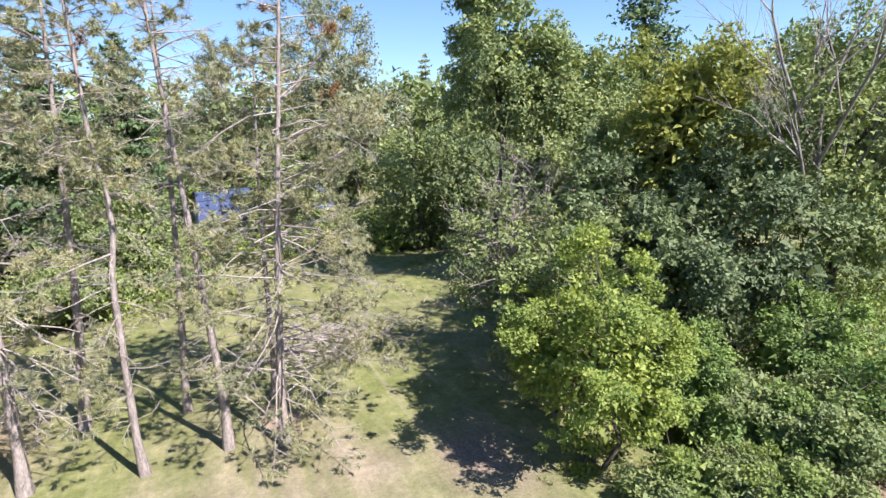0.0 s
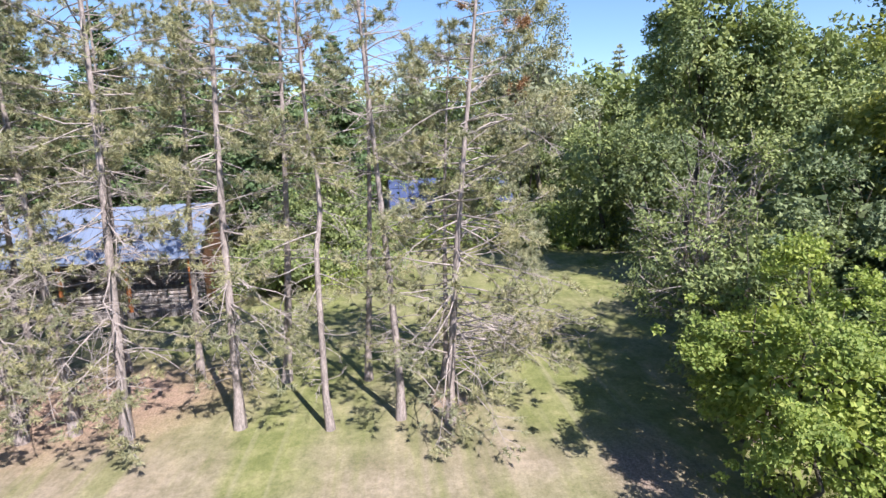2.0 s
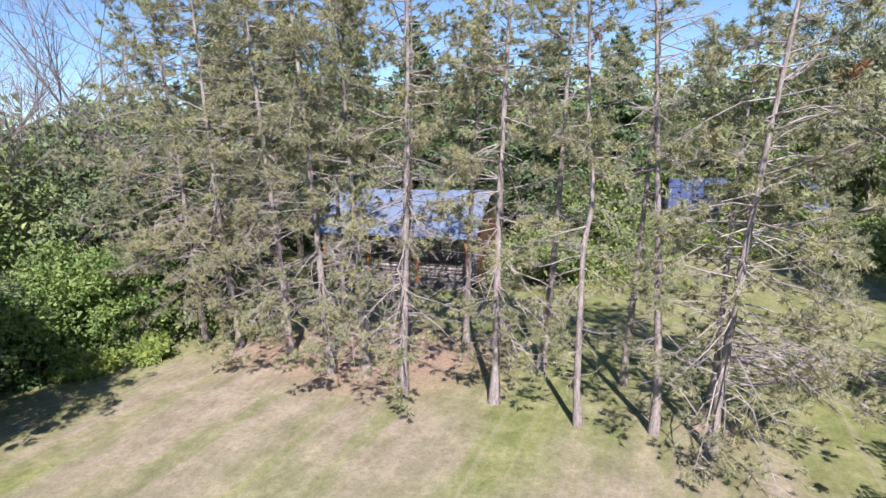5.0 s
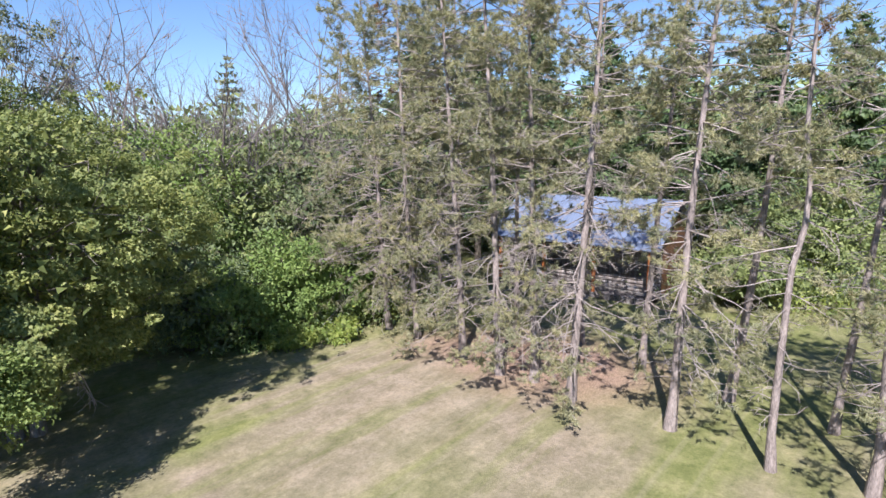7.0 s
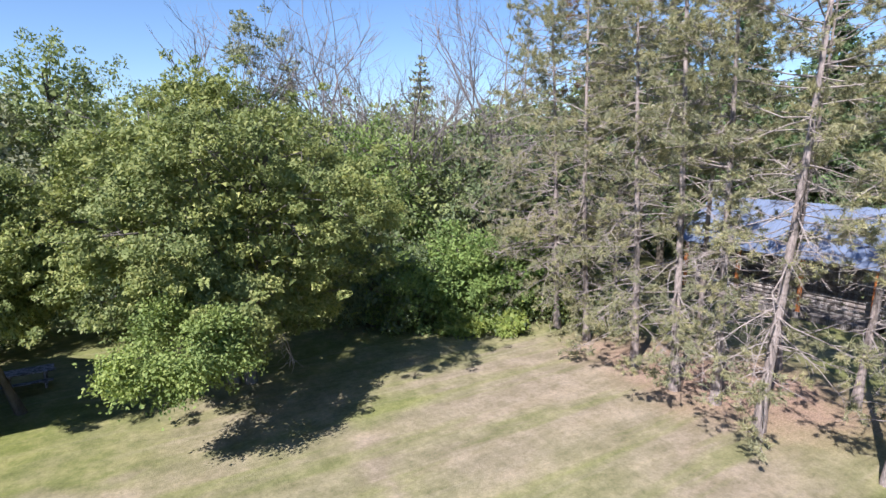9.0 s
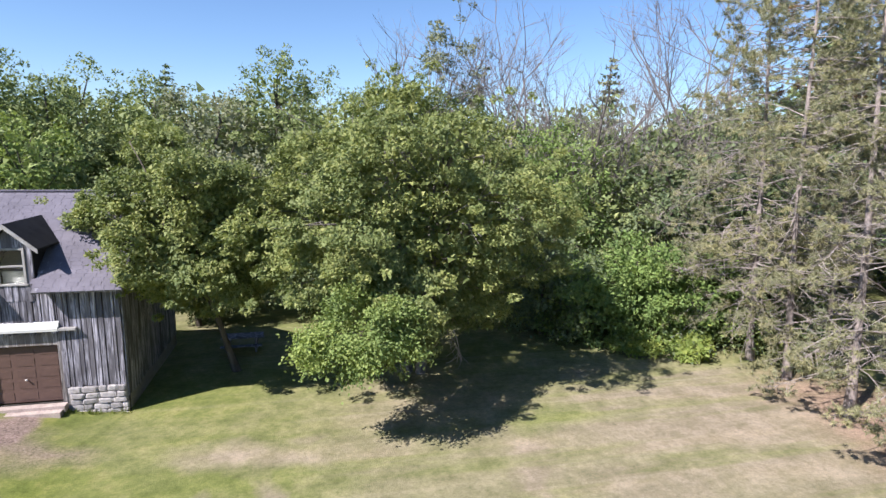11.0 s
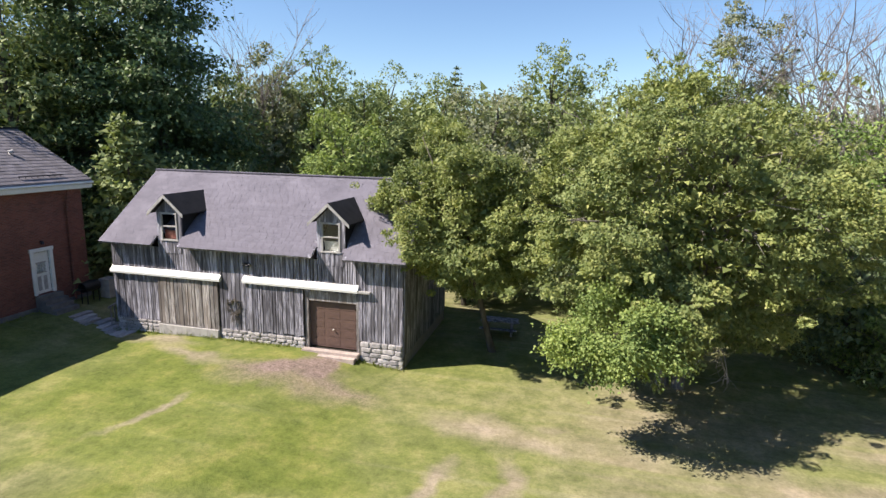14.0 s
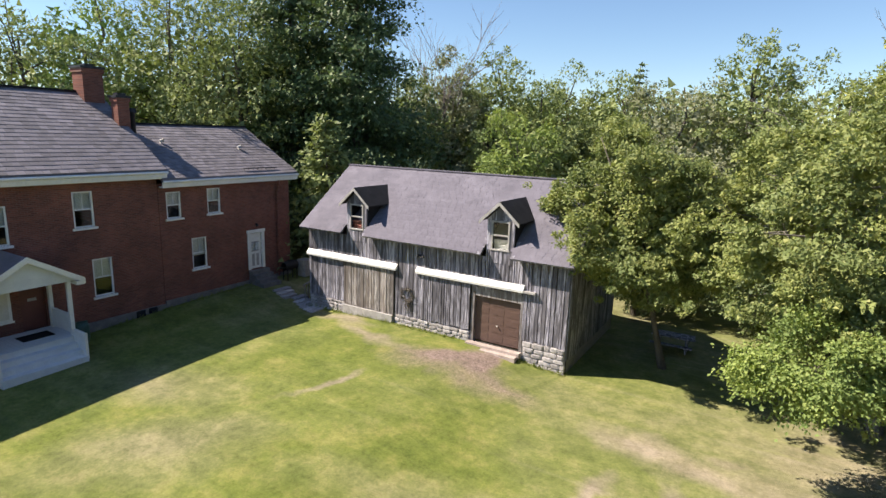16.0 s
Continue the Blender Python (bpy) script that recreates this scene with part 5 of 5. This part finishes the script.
def slate_roof(parent, y0, y1, depth, eave, ridge, seed, singles, first):
    over = 0.42
    up = Vector((-depth / 2 - over, 0, ridge - eave))
    roof = Bag()
    for s in (1, -1):
        e, r = (over if s > 0 else -depth - over), -depth / 2
        pts = [(e, y0, eave), (e, y1, eave), (r, y1, ridge), (r, y0, ridge)]
        roof.add(pts + [(x, y, z - 0.14) for x, y, z in pts], [(0, 1, 2, 3), (7, 6, 5, 4), (0, 4, 5, 1), (1, 5, 6, 2), (2, 6, 7, 3), (3, 7, 4, 0)])
    ob = part("roof", roof, SLATE, parent, "weathered purple-grey slate roof")
    tiled_slope(ob, "slate", SLATE, (over, y0, eave + 0.004), (0, 1, 0), up, y1 - y0, up.length, 0.28, 0.3, seed, singles, None, first, 0.024)
    part("ridge_cap", boxes(((-depth / 2 - 0.12, y0, ridge - 0.02), (-depth / 2 + 0.12, y1, ridge + 0.06))), FELT, ob, "black ridge capping")
    part("fascia", boxes(((over - 0.06, y0, eave - 0.38), (over - 0.01, y1, eave - 0.15)), ((-0.02, y0 + 0.05, eave - 0.42), (over - 0.06, y1 - 0.05, eave - 0.37))), WHITE, ob, "white boxed eaves")
    gut = Bag()
    tube(gut, [(over + 0.05, y0, eave - 0.13), (over + 0.05, (y0 + y1) / 2, eave - 0.13), (over + 0.05, y1, eave - 0.13)], [0.065, 0.065, 0.065], 8)
    part("gutter", gut, WHITE, ob, "white eaves gutter", True)
    return ob


def house():
    top = thing("brick_house", "two-storey red brick farmhouse with slate roofs and white trim", "house", (HX, 0, 0))
    wing_holes = [(-3.8, 2.3, -2.95, 3.9), (-5.02, 5.02, -4.25, 6.32), (-2.78, 5.05, -2.0, 6.36), (-0.33, 1.6, 0.72, 3.72)]
    main_holes = [(-8.6, 1.95, -7.75, 3.65), (-9.15, 5.08, -8.32, 6.62), (-12.35, 4.72, -11.48, 6.25), (-11.4, 1.15, -10.5, 3.3), (-14.8, 4.9, -13.9, 6.5)]
    wing = part("wing", boxes(((-8.0, WING_Y0 + 0.3, -0.3), (-0.3, WING_Y1 - 0.3, 0.9))), STONE, top, "lower brick wing")
    main = part("main_block", boxes(((-9.6, MAIN_Y0 + 0.3, -0.3), (-0.3, WING_Y0 - 0.4, 0.8))), STONE, top, "taller brick main block")
    gable_block(wing, WING_Y0, WING_Y1, 8.3, 6.75, 9.45, wing_holes, "wing")
    gable_block(main, MAIN_Y0, WING_Y0 - 0.02, 9.9, 7.2, 10.85, main_holes, "main")
    # footing course of stone along the grass
    part("stone_base", boxes(((0.0, MAIN_Y0, -0.3), (0.06, WING_Y0, 0.86)), ((0.0, WING_Y0 + 0.01, -0.3), (0.06, WING_Y1, 1.0))), DARK_STONE, top, "dark stone house base")
    for y, z0, z1, w, k in ((-3.375, 2.3, 3.9, 0.85, 0.6), (-4.635, 5.02, 6.32, 0.77, 0.5), (-2.39, 5.05, 6.36, 0.78, 0.5)):
        sash_window(wing, y, z0, z1, w, k)
    for y, z0, z1, w, k in ((-8.175, 1.95, 3.65, 0.85, 0.5), (-8.735, 5.08, 6.62, 0.83, 0.5), (-11.915, 4.72, 6.25, 0.87, 0.5), (-14.35, 4.9, 6.5, 0.9, 0.5)):
        sash_window(main, y, z0, z1, w, k)
    slate_roof(wing, WING_Y0 + 0.02, WING_Y1 + 0.35, 8.3, 6.98, 9.5, 71, 300, (1.2, 20))
    slate_roof(main, MAIN_Y0 - 0.3, WING_Y0 + 0.28, 9.9, 7.42, 10.95, 72, 300, (10, 30))
    # white back door
    d = part("door", boxes(((-0.14, -0.22, 1.6), (-0.08, 0.61, 3.62))), WHITE, wing, "white door with a small window")
    part("door_frame", boxes(((-0.06, -0.38, 1.58), (0.06, -0.22, 3.68)), ((-0.06, 0.61, 1.58), (0.06, 0.77, 3.68)), ((-0.06, -0.42, 3.68), (0.08, 0.81, 3.85))), WHITE, d)
    part("door_light", boxes(((-0.076, -0.03, 2.65), (-0.07, 0.42, 3.1))), GLASS, d).visible_shadow = False
    part("glazing_bars", boxes(((-0.079, -0.07, 2.6), (-0.06, 0.46, 2.65)), ((-0.079, -0.07, 3.1), (-0.06, 0.46, 3.15)), ((-0.079, 0.18, 2.65), (-0.06, 0.21, 3.1)), ((-0.079, -0.05, 1.75), (-0.065, 0.13, 2.45)), ((-0.079, 0.26, 1.75), (-0.065, 0.44, 2.45))), OLD_PAINT, d)
    # chimneys
    for name, x, y, s, z0, z1 in (("chimney", -4.6, -5.75, 0.95, 8.6, 12.15), ("chimney", -2.75, -5.3, 0.56, 8.0, 10.8)):
        c = part(name, boxes(((x - s / 2, y - s / 2, z0), (x + s / 2, y + s / 2, z1 - 0.3)), ((x - s / 2 - 0.05, y - s / 2 - 0.05, z1 - 0.3), (x + s / 2 + 0.05, y + s / 2 + 0.05, z1 - 0.12))), BRICK, main, "red brick chimney")
        part("chimney_cap", boxes(((x - s / 2 - 0.09, y - s / 2 - 0.09, z1 - 0.12), (x + s / 2 + 0.09, y + s / 2 + 0.09, z1)), ((x - 0.2, y - 0.2, z1), (x + 0.2, y + 0.2, z1 + 0.12))), DARK_METAL, c)
    pipe = Bag()
    tube(pipe, [(-3.3, -4.45, 8.5), (-3.3, -4.45, 10.0), (-3.3, -4.45, 10.05)], [0.14, 0.14, 0.24], 10)
    tube(pipe, [(-3.3, -4.45, 10.05), (-3.3, -4.45, 10.25)], [0.24, 0.2], 10)
    part("stove_pipe", pipe, DARK_METAL, wing, "black stove pipe", True)
    # vents and snow guard on the wing roof
    for y, k in ((-3.6, 0.62), (0.75, 0.5)):
        x, z = 0.42 - 4.57 * k, 6.98 + 2.52 * k
        v = Bag()
        tube(v, [(x, y, z - 0.05), (x, y, z + 0.12), (x + 0.12, y + 0.12, z + 0.16)], [0.12, 0.1, 0.1], 8)
        part("roof_vent", v, OLD_PAINT, wing, "pale roof vent", True)
    guard = Bag()
    for i in range(8):
        y = -0.45 + i * 0.3
        tube(guard, [(0.05, y, 7.17), (0.08, y, 7.3)], [0.02, 0.02], 4)
    tube(guard, [(0.08, -0.5, 7.3), (0.08, 0.6, 7.3), (0.08, 1.8, 7.3)], [0.025, 0.025, 0.025], 5)
    part("snow_guard", guard, DARK_METAL, wing)
    pipe2 = Bag()
    tube(pipe2, [(0.1, 1.75, 0.9), (0.1, 1.75, 5.8), (0.35, 1.75, 6.7)], [0.05, 0.05, 0.05], 7)
    part("downpipe", pipe2, BRICK, wing, "brick-red rain downpipe", True)
    lamp = Bag()
    tube(lamp, [(0.0, 0.25, 4.15), (0.1, 0.25, 4.15), (0.12, 0.25, 4.02)], [0.05, 0.06, 0.08], 8)
    part("wall_lamp", lamp, DARK_METAL, wing, "", True)
    # porch
    py0, py1, px, fz = -13.4, -10.35, 1.95, 1.15
    por = part("porch", boxes(((0.06, py0, 0.2), (px, py1, fz))), GREY_PAINT, main, "white wooden porch with a gabled roof")
    plank = box_mesh("plank", GREY_PAINT)
    for i in range(20):
        y = py0 + i * (py1 - py0) / 20
        piece("plank", plank, por, (0.06, y, fz + 0.002), (px + 0.05, y + (py1 - py0) / 20 - 0.012, fz + 0.04))
    for i in range(3):
        part("step", boxes(((px + 0.32 * i, py0 + 0.1, 0.1), (px + 0.32 * (i + 1), py1 - 0.1, fz - 0.2 * (i + 1)))), GREY_PAINT, por, "pale grey porch step")
    for y in (py0 + 0.1, py1 - 0.1):
        for x in (0.25, px - 0.1):
            part("post", boxes(((x - 0.07, y - 0.07, fz + 0.04), (x + 0.07, y + 0.07, 3.42))), WHITE, por)
        part("rail", boxes(((0.3, y - 0.03, fz + 0.12), (px - 0.17, y + 0.03, fz + 0.82)), ((0.3, y - 0.05, fz + 0.82), (px - 0.17, y + 0.05, fz + 0.88)), ((px + 0.02, y - 0.05, 0.4), (px + 0.9, y + 0.05, fz + 0.3))), WHITE, por, "white boarded rail")
    ym = (py0 + py1) / 2
    g = Bag().add([(x, y, z) for x in (px + 0.05, px + 0.12) for y, z in ((py0 - 0.25, 3.42), (py1 + 0.25, 3.42), (ym, 4.42))], [(0, 1, 2), (5, 4, 3)])
    part("gable_board", g, GREY_PAINT, por)
    for s in (-1, 1):
        e = py0 - 0.35 if s < 0 else py1 + 0.35
        pts = [(0.0, e, 3.42), (px + 0.3, e, 3.42), (px + 0.3, ym, 4.55), (0.0, ym, 4.55)]
        part("porch_roof", Bag().add(pts + [(x, y, z + 0.08) for x, y, z in pts], [(0, 1, 2, 3), (7, 6, 5, 4), (0, 4, 5, 1), (1, 5, 6, 2), (2, 6, 7, 3), (3, 7, 4, 0)]), SLATE, por)
        pts = [(px + 0.3, e, 3.3), (px + 0.34, e, 3.3), (px + 0.34, ym, 4.43), (px + 0.3, ym, 4.43)]
        part("rake_board", Bag().add(pts + [(x, y, z + 0.22) for x, y, z in pts], [(0, 1, 2, 3), (7, 6, 5, 4), (0, 4, 5, 1), (1, 5, 6, 2), (2, 6, 7, 3), (3, 7, 4, 0)]), WHITE, por)
        part("porch_eave", boxes(((0.06, min(e, e - s * 0.3), 3.26), (px + 0.3, max(e, e - s * 0.3), 3.41))), WHITE, por)
    pd = part("porch_door", boxes(((-0.16, -11.38, 1.2), (-0.1, -10.52, 3.25))), RED_DOOR, por, "dull red panelled door")
    part("name_plate", boxes(((-0.1, -11.12, 2.35), (-0.09, -10.8, 2.47))), OLD_PAINT, pd)
    part("porch_window", boxes(((0.02, -12.7, 1.75), (0.09, -11.75, 3.2)), ((0.09, -12.75, 1.68), (0.12, -11.7, 1.76))), WHITE, por)
    part("porch_window_pane", boxes(((0.093, -12.6, 1.85), (0.1, -11.85, 3.1))), BLIND, por)
    # hatch and vent at the foot of the wall
    part("cellar_vent", boxes(((0.06, -6.9, 0.55), (0.12, -6.5, 0.85)), ((0.06, -6.3, 0.6), (0.11, -5.9, 0.85))), FELT, top)


house()


def yard_things():
    g = lambda x, y: float(ground_z(x, y))
    # stoop and stone path from the white door
    stoop = thing("stoop", "grey stone stoop before the white door", "steps", (HX + 0.06, 0.2, 0))
    for i in range(4):
        part("step", boxes(((0.0 + 0.3 * i, -0.6, 0.2), (0.3 * (i + 1), 0.65, 1.55 - 0.2 * i))), DARK_STONE, stoop)
    rng = random.Random(8)
    slab = box_mesh("slab", STONE)
    path = thing("stone_path", "uneven grey flagstone path between house and barn", "path", (HX + 1.8, 0.3, 0.0))
    for i in range(9):
        x, y = i * 0.42, rng.uniform(-0.25, 0.25) - 0.08 * i
        z = g(HX + 1.8 + x, 0.3 + y) + 0.02
        piece("slab", slab, path, (x, y - 0.45, z - 0.1), (x + 0.38, y + 0.5 + rng.uniform(-0.1, 0.1), z + 0.03))
    # small wooden rail at the barn corner
    rail = thing("wooden_railing", "short reddish wooden railing by the barn corner", "railing", (-14.75, 0.2, g(-14.75, 0.2)))
    for i in range(5):
        part("baluster", boxes(((-0.02, i * 0.22, 0), (0.02, i * 0.22 + 0.05, 0.9 + 0.05 * i))), DOOR_WOOD, rail)
    part("handrail", Bag().add([(-0.04, -0.1, 0.88), (0.04, -0.1, 0.88), (0.04, 1.1, 1.15), (-0.04, 1.1, 1.15), (-0.04, -0.1, 0.95), (0.04, -0.1, 0.95), (0.04, 1.1, 1.22), (-0.04, 1.1, 1.22)], [(0, 3, 2, 1), (4, 5, 6, 7), (0, 1, 5, 4), (1, 2, 6, 5), (2, 3, 7, 6), (3, 0, 4, 7)]), DOOR_WOOD, rail)
    # covered grill and bin by the wing's corner
    z = g(-17.6, 2.4)
    grill = thing("barbecue_grill", "dark covered barbecue grill on thin legs", "grill", (-17.5, 1.75, z))
    body = Bag()
    tube(body, [(0, -0.45, 0.85), (0, 0, 0.88), (0, 0.45, 0.85)], [0.26, 0.3, 0.26], 10)
    part("body", body, DARK_METAL, grill, "", True)
    for x in (-0.18, 0.18):
        for y in (-0.35, 0.35):
            part("leg", boxes(((x - 0.02, y - 0.02, 0), (x + 0.02, y + 0.02, 0.75))), DARK_METAL, grill)
    part("side_shelf", boxes(((-0.2, -0.8, 0.8), (0.2, -0.5, 0.83))), DARK_METAL, grill)
    crate = thing("wooden_box", "pale wooden box standing by the house corner", "box", (-17.5, 2.95, g(-17.5, 2.95)))
    part("body", boxes(((-0.3, -0.3, 0), (0.3, 0.3, 0.95))), OLD_PAINT, crate)
    part("lid", boxes(((-0.33, -0.33, 0.95), (0.33, 0.33, 1.02))), OLD_PAINT, crate)
    # green bin beside the porch
    z = g(HX + 1.0, -9.9)
    tub = thing("rain_barrel", "dark green plastic barrel beside the porch", "barrel", (HX + 0.9, -9.75, z))
    b = Bag()
    tube(b, [(0, 0, 0), (0, 0, 0.3), (0, 0, 0.75), (0, 0, 0.9), (0, 0, 0.92)], [0.27, 0.33, 0.33, 0.28, 0.02], 14)
    part("body", b, CRATE_GREEN, tub, "", True)
    part("rim", boxes(((-0.03, -0.3, 0.88), (0.03, 0.3, 0.95))), CRATE_GREEN, tub)
    mat = thing("doormat", "dark doormat on the porch floor", "doormat", (HX + 0.95, -11.4, 1.195))
    part("mat", boxes(((-0.35, -0.55, 0), (0.35, 0.55, 0.02))), RUG, mat)
    # bench under the maple
    z = g(3.5, 6.5)
    bench = thing("picnic_table", "grey wooden picnic table in deep shade", "table", (3.2, 5.6, z))
    part("tabletop", boxes(((-0.9, -0.38, 0.7), (0.9, 0.38, 0.75))), OLD_WOOD, bench)
    for y in (-0.75, 0.5):
        part("seat", boxes(((-0.9, y, 0.42), (0.9, y + 0.25, 0.46))), OLD_WOOD, bench)
    for x in (-0.6, 0.6):
        part("leg", boxes(((x - 0.04, -0.7, 0.36), (x + 0.04, 0.7, 0.42)), ((x - 0.04, -0.3, 0.0), (x + 0.04, -0.2, 0.7)), ((x - 0.04, 0.2, 0.0), (x + 0.04, 0.3, 0.7))), OLD_WOOD, bench)
    # pile of cut branches beyond the pines
    rng2 = np.random.default_rng(5)
    pile = thing("brush_pile", "grey heap of cut branches on the lawn", "brush pile", (31.5, -25.5, 0))
    b = Bag()
    for i in range(320):
        p = np.array((rng2.normal() * 1.1, rng2.normal() * 1.9, abs(rng2.normal()) * 0.45))
        a = rng2.uniform(0, 6.28)
        q = p + np.array((math.cos(a), math.sin(a), rng2.normal() * 0.3)) * rng2.uniform(0.7, 1.8)
        q[2] = max(q[2], 0.05)
        tube(b, [p, (p + q) / 2 + rng2.normal(size=3) * 0.12, q], [0.025, 0.018, 0.006], 4)
    tagged(part("brushwood", b, TWIG, pile), kind="stuff")


yard_things()


# ---- buildings beyond the pines ----
def log_house():
    top = thing("log_house", "orange log cabin with a pale blue metal roof behind pines", "house", (42.0, -3.7, 0.0))
    w, l, ez, rz = 3.4, 5.9, 3.35, 6.05
    b = boxes(((-w + 0.6, -l + 0.4, 0), (w, l - 0.4, 0.35)))
    part("plinth", b, MORTAR, top)
    log = Bag()
    tube(log, [(0, 0, 0), (0, 1, 0)], [0.14, 0.14], 8)
    one = log.mesh("log", DOOR_WOOD, True)
    for x in (-w + 1.8, w):
        wall = part("wall", boxes(((x - 0.05, -l + 0.4, 0.3), (x + 0.05, l - 0.4, ez))), UNLIT_DARK, top, "dark log wall under a veranda")
        for i in range(11):
            ob = new("log", one)
            ob.parent = wall
            ob.matrix_basis = Matrix.LocRotScale((x, -l + 0.4, 0.45 + i * 0.25), None, (1, 2 * l - 0.8, 1))
    for y in (-l + 0.5, l - 0.5):
        g = Bag().add([(x, yy, z) for yy in (y - 0.1, y + 0.1) for x, z in ((-w + 1.8, 0.3), (w, 0.3), (w, ez), (0, rz - 0.1), (-w + 1.8, ez + 1.1))], [(0, 1, 2), (0, 2, 4), (2, 3, 4), (5, 7, 6), (5, 9, 7), (7, 9, 8)])
        part("gable", g, LOG_DARK, top, "dark brown log gable")
    for i, y in enumerate((-l + 0.6, -1.8, 1.8, l - 0.6)):
        p = Bag()
        tube(p, [(-w + 0.2, y, 0), (-w + 0.2, y, ez)], [0.13, 0.12], 8)
        part("veranda_post", p, LOG, top, "orange log post", True)
    for y0, y1 in ((-l + 0.6, -1.8), (1.8, l - 0.6)):
        part("veranda_rail", boxes(((-w + 0.15, y0, 0.95), (-w + 0.25, y1, 1.05))), DOOR_WOOD, top)
    part("veranda_deck", boxes(((-w, -l + 0.4, 0.0), (-w + 1.3, l - 0.4, 0.36))), DOOR_WOOD, top)
    part("chest", boxes(((-w + 0.6, 2.2, 0.37), (-w + 1.1, 3.6, 1.0))), WHITE, top)
    for s in (-1, 1):
        e = -w - 0.15 if s < 0 else w + 0.4
        pts = [(e, -l - 0.1, ez), (e, l, ez), (0, l, rz), (0, -l - 0.1, rz)]
        roof = part("roof", Bag().add(pts + [(x, y, z + 0.05) for x, y, z in pts], [(0, 1, 2, 3), (7, 6, 5, 4), (0, 4, 5, 1), (1, 5, 6, 2), (2, 6, 7, 3), (3, 7, 4, 0)]), BLUE_ROOF, top, "pale blue standing-seam metal roof")
        seam = Bag().add([(e, -0.015, ez + 0.05), (e, 0.015, ez + 0.05), (0, 0.015, rz + 0.05), (0, -0.015, rz + 0.05), (e, -0.015, ez + 0.09), (e, 0.015, ez + 0.09), (0, 0.015, rz + 0.09), (0, -0.015, rz + 0.09)], [(4, 5, 6, 7), (0, 1, 5, 4), (3, 0, 4, 7), (1, 2, 6, 5)]).mesh("seam", BLUE_ROOF)
        for i in range(26):
            ob = new("seam", seam)
            ob.parent = roof
            ob.location = (0, -l + 0.2 + i * 0.41, 0)


log_house()


def solar_shed():
    top = thing("shed", "low shed roofed with blue solar panels", "shed", (61.0, -26.5, 0))
    part("wall", boxes(((-2.4, -5.8, 0), (-2.2, 5.8, 2.9)), ((2.2, -5.8, 0), (2.4, 5.8, 4.8)), ((-2.2, -5.8, 0), (2.2, -5.6, 2.9)), ((-2.2, 5.6, 0), (2.2, 5.8, 2.9))), OLD_WOOD, top)
    pts = [(-2.8, -6.1, 2.9), (-2.8, 6.1, 2.9), (2.4, 6.1, 5.4), (2.4, -6.1, 5.4)]
    roof = part("roof", Bag().add(pts + [(x, y, z + 0.08) for x, y, z in pts], [(0, 1, 2, 3), (7, 6, 5, 4), (0, 4, 5, 1), (1, 5, 6, 2), (2, 6, 7, 3), (3, 7, 4, 0)]), DARK_METAL, top, "dark metal roof")
    up = Vector((5.2, 0, 2.5)).normalized()
    turn = Matrix((Vector((0, 1, 0)), up, Vector((-up.z, 0, up.x)))).transposed().to_4x4()
    one = Bag().box((0, 0, 0), (0.93, 1.75, 0.04)).mesh("solar_panel", SOLAR)
    for i in range(12):
        for j in range(3):
            ob = new("solar_panel", one)
            ob.parent = roof
            ob.matrix_basis = Matrix.Translation(Vector((-2.75, -6.0 + i * 1.0, 3.02)) + up * (0.05 + j * 1.86)) @ turn


solar_shed()


def hanging_branch():
    """Dead limb hanging under the maple."""
    rng = np.random.default_rng(77)
    top = thing("dead_branch", "bare grey dead branch hanging under the maple", "branch", (12.0, -0.6, 1.1))
    b = Bag()
    tube(b, [(-0.9, 0.9, 3.2), (-0.5, 0.5, 2.1), (-0.1, 0.1, 1.1), (0.1, -0.1, 0.2)], [0.045, 0.03, 0.02, 0.006], 6)
    for i in range(46):
        k = rng.uniform(0.15, 1)
        p = np.array((-0.9 + k, 0.9 - k, 3.2 - 3.0 * k))
        e = p + rng.normal(size=3) * (0.35, 0.35, 0.2) - (0, 0, 0.45)
        e[2] = max(e[2], -0.25)
        tube(b, [p, (p + e) / 2 + rng.normal(size=3) * 0.08, e], [0.014, 0.01, 0.004], 3)
    part("limb", b, TWIG, top)


hanging_branch()
